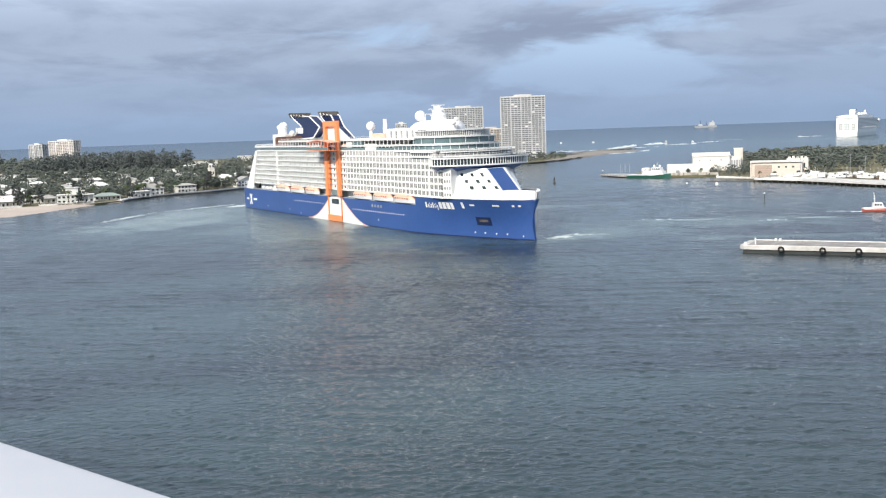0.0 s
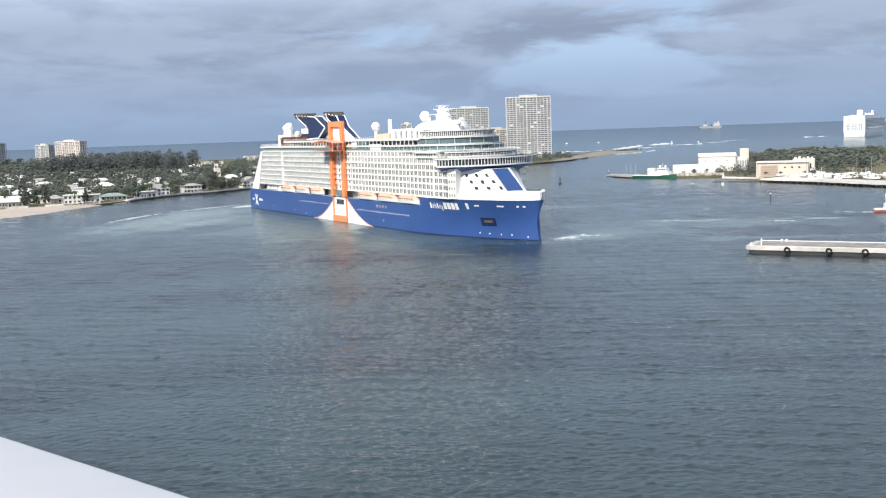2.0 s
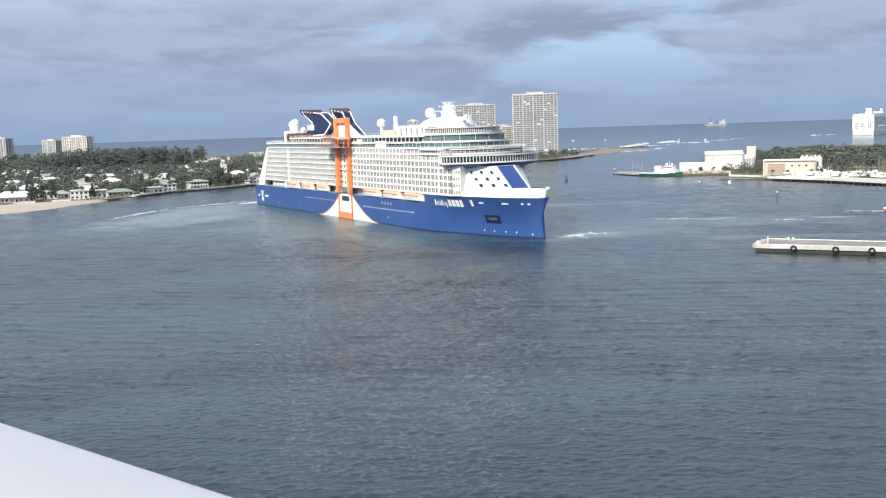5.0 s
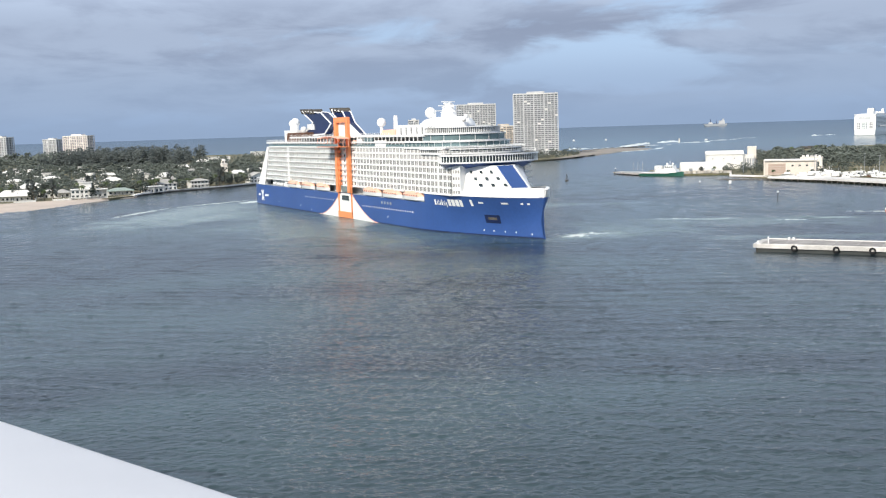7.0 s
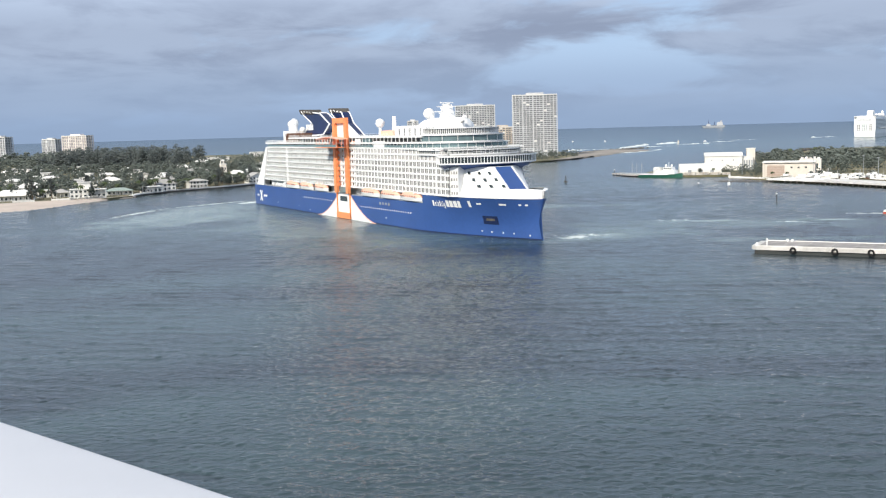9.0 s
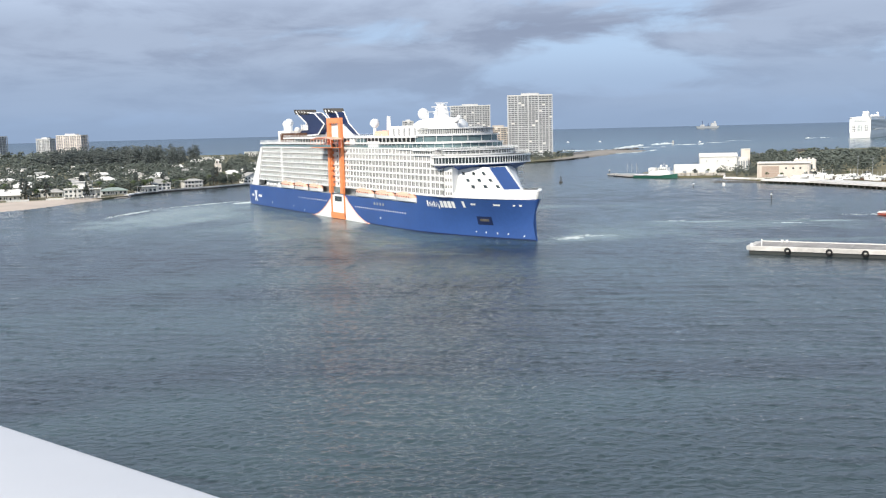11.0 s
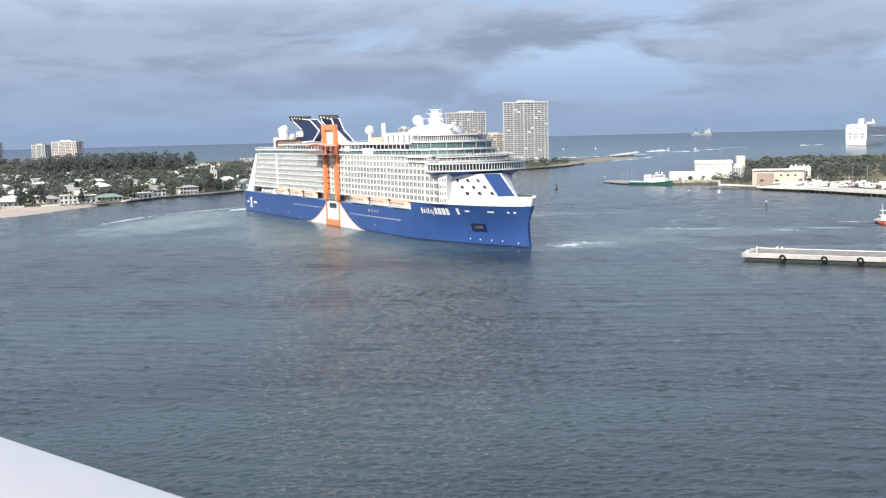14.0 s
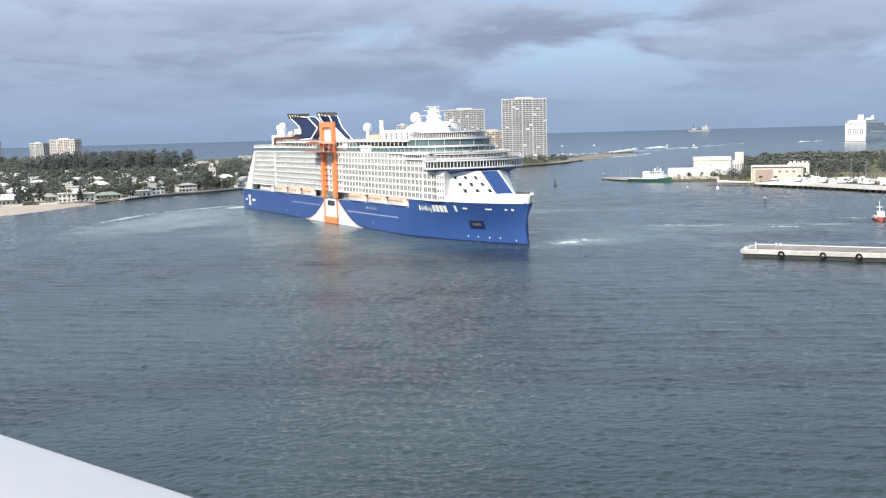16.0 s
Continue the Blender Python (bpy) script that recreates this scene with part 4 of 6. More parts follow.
def crown_clumps(s, x, y, z0, height, spread, rnd, n, kind, leafy=0):
    """A crown as many tufts: broad, or tall and pointed for pines."""
    for k in range(n):
        u = rnd.random()
        if kind == "pine":
            rad = spread * (1 - u * 0.62) * rnd.uniform(0.2, 1.0)
            r = rnd.uniform(0.8, 1.7) * (1.25 - 0.5 * u) * height / 27
        else:
            rad = spread * math.sqrt(max(0.02, 1 - (2 * u - 0.8) ** 2)) * rnd.uniform(0.25, 1.0) if u < 0.9 else spread * 0.3
            r = rnd.uniform(0.55, 1.15) * height / 9.5
        a = rnd.uniform(0, math.tau)
        c = (x + rad * math.cos(a), y + rad * math.sin(a), z0 + height * (0.22 + 0.78 * u))
        clump(s, c, r, rnd)
        if leafy:
            leaves(s, c, r, rnd, leafy)


def tree_thing(name, kind, height, spread, seed, label, group):
    rnd = random.Random(seed)
    t = thing(name, label, "tree", pose(0, 0, -500), group)
    tr = Shape()
    lean = rnd.uniform(-0.6, 0.6)
    tr.rod((0, 0, -0.3), (lean, 0.2, height * 0.45), height * 0.032, 7, height * 0.02)
    if kind != "palm":
        for k in range(5):
            a = k * 1.26 + rnd.random()
            tr.rod((lean, 0.2, height * (0.3 + 0.03 * k)), (lean + spread * 0.6 * math.cos(a), spread * 0.6 * math.sin(a), height * (0.55 + 0.07 * k)), height * 0.014, 5, height * 0.006)
        tr.rod((lean, 0.2, height * 0.45), (lean * 1.2, 0.1, height * 0.9), height * 0.02, 6, height * 0.005)
        cr = Shape()
        crown_clumps(cr, lean, 0, 0.6, height, spread, rnd, 70, kind, 8)
        part("trunk", tr, BARK, t)
        part("crown", cr, PINE if kind == "pine" else LEAF, t)
    else:
        tr.rod((lean, 0.2, height * 0.45), (lean * 1.8, 0.4, height), height * 0.02, 7, height * 0.017)
        part("trunk", tr, BARK, t)
        cr = Shape()
        for k in range(18):
            a = k * 2.4
            up = rnd.uniform(-0.3, 1.0)
            pts = []
            for j in range(6):
                u = j / 5
                d = 3.1 * u
                pts.append(Vector((lean * 1.8 + d * math.cos(a), 0.4 + d * math.sin(a), height + up * 2.0 * u - 2.9 * u * u)))
            side = Vector((-math.sin(a), math.cos(a), 0))
            w = [0.08, 0.42, 0.5, 0.45, 0.3, 0.04]
            cr.loft([[p - side * q - Vector((0, 0, q * 0.5)) for p, q in zip(pts, w)], pts, [p + side * q - Vector((0, 0, q * 0.5)) for p, q in zip(pts, w)]], closed=False, caps=False)
        part("crown", cr, FROND, t)
    return t


HOUSES = []           # x, y, radius kept free of woods


def woods(name, region, count, heights, kind, seed, label, material, mask=None, ground=1.4, tufts=20):
    rnd, s = random.Random(seed), Shape()
    x0, x1, y0, y1 = region
    done, tries = 0, 0
    while done < count and tries < count * 20:
        tries += 1
        x, y = rnd.uniform(x0, x1), rnd.uniform(y0, y1)
        if mask and not inside((x, y), mask):
            continue
        if any((x - hx) ** 2 + (y - hy) ** 2 < hr * hr for hx, hy, hr in HOUSES):
            continue
        h = rnd.uniform(*heights)
        crown_clumps(s, x, y, ground - 0.5, h, h * (0.33 if kind == "pine" else 0.5), rnd, tufts, kind)
        done += 1
    return piece(name, s, material, label, "woods", "stuff")


# ---------------------------------------------------------------- houses on the north shore
def house(x, y, w, d, eave, ridge, turn, label, style="hip", wall=None, roof=None, storeys=1, columns=0, over=0.9):
    h = thing("house", label, "house", pose(x, y, 1.45, 0, 0, turn), "houses along the shore")
    wall, roof = wall or STUCCO, roof or ROOFWHITE
    HOUSES.append((x, y, max(w, d) * 0.52 + 0.5))
    front = -d / 2
    part("wall", Shape().box(-w / 2, w / 2, front + (2.2 if columns else 0), d / 2, 0, eave), wall, h)
    if style == "hip":
        o = over
        k = min(w, d) / 2
        rx, ry = max(0.3, w / 2 - k), max(0.3, d / 2 - k)
        part("roof", Shape().loft([[(-w / 2 - o, -d / 2 - o, eave), (w / 2 + o, -d / 2 - o, eave), (w / 2 + o, d / 2 + o, eave), (-w / 2 - o, d / 2 + o, eave)],
                                   [(-w / 2 - o, -d / 2 - o, eave + 0.25), (w / 2 + o, -d / 2 - o, eave + 0.25), (w / 2 + o, d / 2 + o, eave + 0.25), (-w / 2 - o, d / 2 + o, eave + 0.25)],
                                   [(-rx, -ry, ridge), (rx, -ry, ridge), (rx, ry, ridge), (-rx, ry, ridge)]]), roof, h)
    elif style == "gable":
        o = over
        part("roof", Shape().loft([[(-w / 2 - o, y0, eave), (-w / 2 - o, y0, eave + 0.3), (0, y0, ridge + 0.3), (w / 2 + o, y0, eave + 0.3), (w / 2 + o, y0, eave), (0, y0, ridge)] for y0 in (d / 2 + o, -d / 2 - o)]), roof, h)
        part("gable_wall", Shape().loft([[(-w / 2, y0, eave), (0, y0, ridge - 0.1), (w / 2, y0, eave)] for y0 in (d / 2 - 0.2, -d / 2 + 0.2)]), wall, h)
    else:
        part("roof", Shape().box(-w / 2 - 0.4, w / 2 + 0.4, front - 0.6, d / 2 + 0.4, eave, eave + 0.45), roof, h)
        if ridge > eave + 1:
            part("upper_storey", Shape().box(-w * 0.12, w * 0.42, -d * 0.1, d / 2, eave + 0.45, ridge - 0.4), wall, h)
            part("upper_roof", Shape().box(-w * 0.16, w * 0.46, -d * 0.2, d / 2 + 0.3, ridge - 0.4, ridge), roof, h)
    n = max(2, int(w / 3.0))
    yw = front + (2.2 if columns else 0)
    for st in range(storeys):
        z = 0.9 + st * eave / storeys
        for k in range(n):
            cx = -w / 2 + w * (k + 0.5) / n
            if k == n // 2 and st == 0:
                part("door", Shape().box(cx - 0.6, cx + 0.6, yw - 0.06, yw + 0.1, 0, 2.1), GLASS, h)
                continue
            win = part("window", Shape().box(cx - 0.85, cx + 0.85, yw - 0.06, yw + 0.1, z, z + 1.5), GLASS, h)
            part("window_sill", Shape().box(cx - 1.0, cx + 1.0, yw - 0.16, yw - 0.06, z - 0.15, z), wall, win)
    for k in range(columns):
        cx = -w / 2 + 0.2 + (w - 0.4) * k / (columns - 1)
        part("column", Shape().box(cx - 0.18, cx + 0.18, front, front + 0.36, 0, eave), wall, h)
    if columns and storeys > 1:
        part("balcony", Shape().box(-w / 2, w / 2, front + 0.05, front + 2.2, eave / 2 - 0.15, eave / 2 + 0.9), wall, h)
    return h


house(-307, 721, 26, 12, 3.6, 7.8, 12, "white beach pavilion with a hipped white roof and open colonnade", "hip", columns=12)
house(-325, 794, 20, 13, 5.5, 9.6, 10, "white villa with a pale hipped roof among trees", "hip", storeys=2)
house(-297, 752, 11, 9, 5.2, 6.2, 8, "white arcaded beach house with a flat roof", "flat", columns=4)
house(-285, 750, 11, 9, 3.4, 6.0, 14, "small white pavilion with a grey hipped roof", "hip", roof=ROOFTILE, columns=5)
house(-264, 733, 15, 10, 6.2, 11.4, 16, "white modern villa with tall grey glazing and a raised upper floor", "flat", storeys=2)
house(-254, 741, 10, 9, 5.6, 6.0, 16, "low white flat-roofed beach house", "flat", columns=4)
house(-246, 762, 18, 11, 3.0, 5.4, 24, "low house with a grey-green hipped roof", "hip", roof=ROOFGREEN, columns=6)
house(-228, 782, 15, 9, 4.4, 5.2, 30, "white open shelter with a flat roof by the seawall", "flat", columns=5)
house(-226, 808, 17, 11, 5.0, 9.0, 32, "white house with a large grey hipped roof", "hip", roof=ROOFTILE, storeys=2)
house(-205, 832, 15, 10, 5.6, 7.4, 34, "two-storey white house with a columned veranda", "hip", roof=ROOFTILE, storeys=2, columns=7)
house(-168, 892, 18, 11, 5.2, 8.8, 38, "white gabled house beside the channel", "gable", roof=ROOFTILE, storeys=2)
house(-150, 915, 12, 10, 6.0, 9.8, 38, "white house with a grey gabled roof", "gable", roof=ROOFTILE, storeys=2)
for x, y, w, hh, st, rf, lb in ((-358, 1074, 17, 6, "hip", ROOFWHITE, "white roofed bungalow among trees"), (-422, 1252, 34, 8.0, "flat", ROOFTILE, "long low building with a grey roof among trees"),
                                (-346, 1438, 22, 8.5, "hip", ROOFWHITE, "white roofed building in the woods"), (-370, 1629, 42, 11, "flat", ROOFWHITE, "long pale flat-roofed building"),
                                (-350, 1900, 34, 14, "flat", ROOFWHITE, "white seafront building with a flat roof"), (-560, 1453, 14, 6.5, "hip", ROOFWHITE, "white roofed bungalow among trees"),
                                (-550, 1300, 20, 7, "hip", ROOFTILE, "grey roofed bungalow among trees"), (-436, 1365, 10, 6, "hip", ROOFWHITE, "white roofed bungalow among trees"),
                                (-331, 1270, 26, 7, "hip", ROOFTILE, "grey roofed villa among trees"), (-275, 1121, 24, 7.2, "hip", ROOFTILE, "grey roofed villa among trees"),
                                (-405, 950, 18, 7, "hip", ROOFWHITE, "white roofed bungalow among trees"), (-470, 1120, 16, 6.5, "gable", ROOFWHITE, "white roofed bungalow among trees"),
                                (-330, 905, 17, 7, "hip", ROOFTILE, "grey roofed villa among trees"), (-300, 1010, 15, 6.8, "gable", ROOFWHITE, "white roofed bungalow among trees"),
                                (-250, 905, 16, 7, "hip", ROOFTILE, "grey roofed villa among trees"), (-520, 1210, 18, 7.5, "hip", ROOFWHITE, "white roofed bungalow among trees"),
                                (-240, 1300, 30, 8, "flat", ROOFWHITE, "white flat-roofed building among trees"), (-190, 1120, 20, 8, "hip", ROOFTILE, "grey roofed villa among trees")):
    house(x, y, w, min(16, w * 0.7), hh * 0.62, hh if st != "flat" else hh * 0.62, 18, lb, st, roof=rf)

SCATTER = random.Random(77)
for _ in range(26):
    x, y = SCATTER.uniform(-560, -190), SCATTER.uniform(800, 1260)
    if not inside((x, y), NORTH) or any(math.dist((x, y), q[:2]) < q[2] + 14 for q in HOUSES):
        continue
    w = SCATTER.uniform(11, 19)
    rf = SCATTER.choice((ROOFWHITE, ROOFWHITE, ROOFTILE))
    house(x, y, w, w * 0.65, SCATTER.uniform(4.4, 6.2), SCATTER.uniform(7.0, 9.2), SCATTER.uniform(-10, 40), "white roofed villa among trees" if rf is ROOFWHITE else "grey roofed villa among trees", SCATTER.choice(("hip", "gable", "flat")), roof=rf, storeys=2)
    HOUSES.append((x - 2, y - 10, 8))

tower = thing("bell_tower", "cream stucco bell tower with arched openings and a small cupola", "tower", pose(-213, 968, 1.45, 0, 0, 25))
HOUSES.append((-213, 960, 14))
part("shaft", Shape().box(-2.6, 2.6, -2.6, 2.6, 0, 14.5), CREAM, tower)
part("cornice", Shape().box(-3.0, 3.0, -3.0, 3.0, 14.5, 15.1), STUCCO, tower)
part("belfry", Shape().box(-2.0, 2.0, -2.0, 2.0, 15.1, 17.8), CREAM, tower)
part("cupola", Shape().ball((0, 0, 17.8), 1.9, 12, 6, 0.8, 0.0), STUCCO, tower, "", True)
for z in (5, 9.5, 15.6):
    for k in (-1.3, 1.3):
        part("opening", Shape().box(k - 0.6, k + 0.6, -2.68 if z < 15 else -2.08, -1.9, z, z + 2.1), GLASS, tower)
part("side_wing", Shape().loft([[(-10, y, 0), (-3.2, y, 0), (-3.2, y, 7), (-6, y, 6.2), (-8.2, y, 4.0), (-10, y, 3.2)][::-1] for y in (3, -3)]), STUCCO, tower)


# ---------------------------------------------------------------- apartment towers
def apartment(x, y, w, d, height, floors, bays, turn, label, wall, glass, slab_out=1.4, name="apartment_tower", fins=True, penthouse=0.4):
    b = thing(name, label, "apartment building", pose(x, y, 1.45, 0, 0, turn))
    HOUSES.append((x, y, max(w, d) * 0.6))
    fh = height / floors
    part("core", Shape().box(-w / 2 + slab_out, w / 2 - slab_out, -d / 2 + slab_out, d / 2 - slab_out, 0, height), glass, b)
    for k in range(floors + 1):
        part("floor_slab", Shape().box(-w / 2, w / 2, -d / 2, d / 2, k * fh - 0.2, k * fh + (0.85 if k < floors else 0.6)), wall, b)
    rnd = random.Random(int(abs(x)) + floors)
    for k in range(bays + 1):
        cx = -w / 2 + w * k / bays
        wide = 0.9 if k % 3 == 0 else 0.35
        part("facade_fin", Shape().box(max(-w / 2 - 0.05, cx - wide), min(w / 2 + 0.05, cx + wide), -d / 2 - 0.05, -d / 2 + slab_out + 0.1, 0, height + 0.3), wall, b)
    for k in range(max(2, int(d / 7)) + 1):
        cy = -d / 2 + d * k / max(2, int(d / 7))
        for sx in (-1, 1):
            part("side_fin", Shape().box(sx * w / 2 - 0.5, sx * w / 2 + 0.5, cy - 0.5, cy + 0.5, 0, height + 0.2), wall, b)
    # enclosed balconies here and there
    for _ in range(int(floors * bays * 0.06)):
        i, k = rnd.randrange(1, floors), rnd.randrange(bays)
        cx = -w / 2 + w * k / bays
        part("enclosed_balcony", Shape().box(cx + 0.4, cx + w / bays - 0.4, -d / 2 + 0.1, -d / 2 + slab_out, i * fh + 0.85, i * fh + fh - 0.2), STUCCO if rnd.random() < 0.6 else glass, b)
    part("plant_room", Shape().box(-w * penthouse / 2, w * penthouse / 2, -d * 0.3, d * 0.3, height + 0.6, height + 4.2), wall, b)
    part("roof_parapet", Shape().box(-w / 2 - 0.3, w / 2 + 0.3, -d / 2 - 0.3, d / 2 + 0.3, height + 0.6, height + 1.7), STUCCO, b)
    return b


apartment(123, 1455, 62, 26, 84.5, 30, 13, -6, "tall grey-white apartment tower with rows of balconies by the harbour mouth", FACADE, TOWERGLASS)
apartment(46, 1740, 66, 24, 78, 26, 15, 0, "broad grey apartment block with stacked balconies", FACADE, TOWERGLASS)
apartment(84, 1585, 44, 20, 41, 14, 10, -4, "mid-rise tan apartment block with rows of balconies", TAN, TOWERGLASS)
apartment(-63, 1860, 19, 18, 56, 18, 6, 0, "slim grey apartment block in the distance", FACADE, TOWERGLASS)
apartment(-797, 1829, 36, 22, 47, 16, 7, -14, "grey apartment block above the trees", FACADE, TOWERGLASS, name="apartment_block")
apartment(-794, 2060, 30, 22, 41, 14, 8, -14, "grey stepped apartment block above the trees", FACADE, TOWERGLASS, name="apartment_block")
apartment(-715, 1985, 53, 24, 46.5, 16, 11, -14, "pale pink apartment block above the trees", PINKFAC, TOWERGLASS, name="apartment_block")

woods("woods", (-620, -130, 760, 1120), 620, (6, 11), "broad", 11, "dense green gardens and street trees", LEAF, NORTH, tufts=52)
woods("woods", (-720, -100, 1100, 1300), 420, (8, 13), "broad", 12, "dense green street trees", LEAF, NORTH, tufts=46)
woods("woods", (-525, -345, 1290, 1500), 210, (21, 31), "pine", 13, "tall dark feathery pines", PINE, NORTH, tufts=75)
woods("woods", (-980, -520, 1300, 1900), 420, (13, 21), "broad", 14, "dark broad-leaved woods", LEAF, NORTH, tufts=40)
woods("woods", (-350, -60, 1230, 1900), 460, (7, 13), "broad", 15, "low green trees towards the sea", LEAF, NORTH, tufts=20)
woods("woods", (40, 185, 1250, 1440), 100, (6, 11), "broad", 16, "low trees round the foot of the tower", LEAF, NORTH, tufts=22)


# ---------------------------------------------------------------- port on the south shore
HOUSES.clear()
HOUSES += [(207, 849, 22), (245, 892, 27), (252, 762, 24), (280, 798, 15)]


def build_port():
    # white arched store
    q = thing("arched_store", "long white store with a rounded metal roof", "warehouse", pose(208, 852, 1.45, 0, 0, -8))
    arc = [(6.5 * math.cos(math.pi * k / 12), 1.8 + 6.2 * math.sin(math.pi * k / 12)) for k in range(13)]
    part("shell", Shape().loft([[(x, y, z) for y, z in [(6.5, 0)] + arc + [(-6.5, 0)]] for x in (-17, 17)]), ROOFWHITE, q, "", True)
    for k in range(8):
        part("rib", Shape().loft([[(x, y * 1.01, z * 1.012) for y, z in [(6.5, 0)] + arc + [(-6.5, 0)]] for x in (-16.6 + 4.7 * k, -16.35 + 4.7 * k)]), STUCCO, q)
    for x in (-9, 0, 9):
        part("door", Shape().box(x - 1.4, x + 1.4, -6.7, -6.3, 0, 3.0), GREY, q)
    # big white shed with a stair tower
    w = thing("warehouse", "large white clad warehouse with a pitched roof and dark side bays", "warehouse", pose(240, 895, 1.45, 0, 0, -12))
    part("wall", Shape().loft([[(x, -11, 0), (x, 11, 0), (x, 11, 12.5), (x, 0, 15.0), (x, -11, 12.5)] for x in (-17, 14)]), STUCCO, w)
    part("roof", Shape().loft([[(x, -11.6, 12.3), (x, -11.6, 12.7), (x, 0, 15.4), (x, 11.6, 12.7), (x, 11.6, 12.3), (x, 0, 15.0)][::-1] for x in (-17.5, 14.5)]), ROOFWHITE, w)
    part("low_wing", Shape().box(14, 23, -9, 9, 0, 11.5), STUCCO, w)
    for k in range(4):
        part("bay_door", Shape().box(15 + 2.1 * k, 16.3 + 2.1 * k, -9.12, -8.8, 0, 8.5), GREY, w)
    for k in range(3):
        part("vent", Shape().box(-12 + 9 * k, -11 + 9 * k, -11.15, -10.9, 8.4, 9.4), GREY, w)
    part("stair_tower", Shape().box(18, 25, -4, 4, 0, 18.0), CREAM, w)
    part("tower_parapet", Shape().box(17.7, 25.3, -4.3, 4.3, 18.0, 18.6), STUCCO, w)
    # cream building with a wide opening
    b = thing("port_building", "cream flat-roofed port building with a wide brown roller door", "building", pose(254, 767, 1.45, 0, 0, -22))
    part("wall", Shape().box(-18, 18, -8, 8, 0, 10.6), CREAM, b)
    part("roof_slab", Shape().box(-18.8, 18.8, -9.4, 8.6, 10.6, 11.4), PALECONC, b)
    part("roller_door", Shape().box(-15.5, -3.2, -8.15, -7.8, 0.4, 8.6), DOORTAN, b, "recessed brown roller door")
    for k in range(6):
        part("door_slat", Shape().box(-15.5, -3.2, -8.25, -8.15, 1.2 + 1.3 * k, 1.4 + 1.3 * k), TAN, b)
    for k in range(3):
        part("window", Shape().box(1 + 5 * k, 2.4 + 5 * k, -8.12, -7.9, 6.4, 7.6), GLASS, b)
    part("pillar", Shape().box(-18.6, -17.8, -9.2, -8.4, 0, 10.6), CREAM, b)
    a = thing("annex_building", "pale cream annex with roof plant", "building", pose(281, 800, 1.45, 0, 0, -22))
    part("wall", Shape().box(-8, 8, -7, 7, 0, 11.4), CREAM, a)
    for k in range(5):
        part("roof_unit", Shape().box(-7 + 3 * k, -5.2 + 3 * k, -2, 2, 11.4, 12.6 + 0.5 * (k % 2)), PALECONC, a)
    for k in range(4):
        part("window", Shape().box(-6.4 + 3.6 * k, -5 + 3.6 * k, -7.1, -6.9, 4, 8), GLASS, a)
    # quay and its piles
    qy = thing("quay", "long concrete quay on dark piles with a pale edge", "quay", kind="structure")
    edge = [(228, 728), (250, 693), (272, 637), (300, 566)]
    for p, r in zip(edge, edge[1:]):
        d = (Vector(r) - Vector(p)).normalized()
        n = Vector((-d.y, d.x)) * -1
        n = n if n.x < 0 else -n
        o = [Vector(p) + n * 5, Vector(r) + n * 5, Vector(r) - n * 16, Vector(p) - n * 16]
        o = [tuple(v) for v in o]
        ccw = sum(s[0] * t[1] - t[0] * s[1] for s, t in zip(o, o[1:] + o[:1])) > 0
        part("quay_deck", Shape().prism(o if ccw else o[::-1], 1.55, 2.7), PALECONC, qy)
        m = int(math.dist(p, r) / 5)
        for k in range(m):
            c = Vector(p).lerp(Vector(r), k / m) + n * 4.4
            part("pile", Shape().rod((c.x, c.y, -2), (c.x, c.y, 1.6), 0.45, 8), ROCK, qy)
    wl = thing("bank_wall", "pale concrete bank wall", "wall", kind="structure")
    line = [(222, 813), (214, 785), (234, 750)]
    for p, r in zip(line, line[1:]):
        part("wall_length", Shape().rod((*p, 1.0), (*r, 1.0), 1.0, 6), PALECONC, wl)
    dk = thing("dock", "low weathered timber dock with a dark edge", "dock", kind="structure")
    part("dock_deck", Shape().prism([(140, 884), (150, 846), (184, 818), (190, 826), (162, 860), (150, 892)], 0.9, 1.7), CONCRETE, dk)
    for k in range(14):
        u = k / 13
        p = Vector((141, 882)).lerp(Vector((151, 846)), min(1, u * 2)) if u < 0.5 else Vector((151, 846)).lerp(Vector((184, 818)), u * 2 - 1)
        part("pile", Shape().rod((p.x, p.y, -1.5), (p.x, p.y, 2.0), 0.4, 7), ROCK, dk)
    # barge and its masts
    bg = thing("barge", "grey work barge with three lattice masts", "barge", pose(157, 862, 0, 0, 0, -42))
    part("hull", Shape().slab([(-12, 0.8), (-10, -0.6), (10, -0.6), (12, 0.8), (12, 2.4), (-12, 2.4)], -4, 4), GREY, bg)
    for x in (-4, 0.5, 5):
        part("mast", Shape().rod((x, 0, 2.4), (x, 0, 10.6), 0.18, 6), GREY, bg)
        part("stay", Shape().rod((x, 0, 10.2), (x + 3, 0, 2.6), 0.06, 4), GREY, bg)
    tk = thing("storage_tank", "white storage tank on the dock", "tank", pose(174, 856, 1.6))
    part("shell", Shape().rod((0, 0, 0), (0, 0, 5.0), 3.8, 16), ROOFWHITE, tk)
    part("lid", Shape().ball((0, 0, 5.0), 3.8, 16, 4, 0.18, 0.0), ROOFWHITE, tk)
    # green workboat
    g = thing("workboat", "dark green workboat with white wheelhouse moored at the dock", "boat", pose(171, 829, 0, 0, 0, -40))
    rings = []
    for i in range(11):
        u = i / 10
        x = -19 + 38 * u
        hw = 4.2 * min(1, (1 - u) * 3.2) ** 0.6 * (0.85 + 0.15 * min(1, u * 5)) + 0.1
        top = 2.4 + 1.8 * max(0, u - 0.6) ** 1.5 * 3
        rings.append([(x, -hw * 0.75, -0.8), (x, -hw, top), (x, hw, top), (x, hw * 0.75, -0.8)])
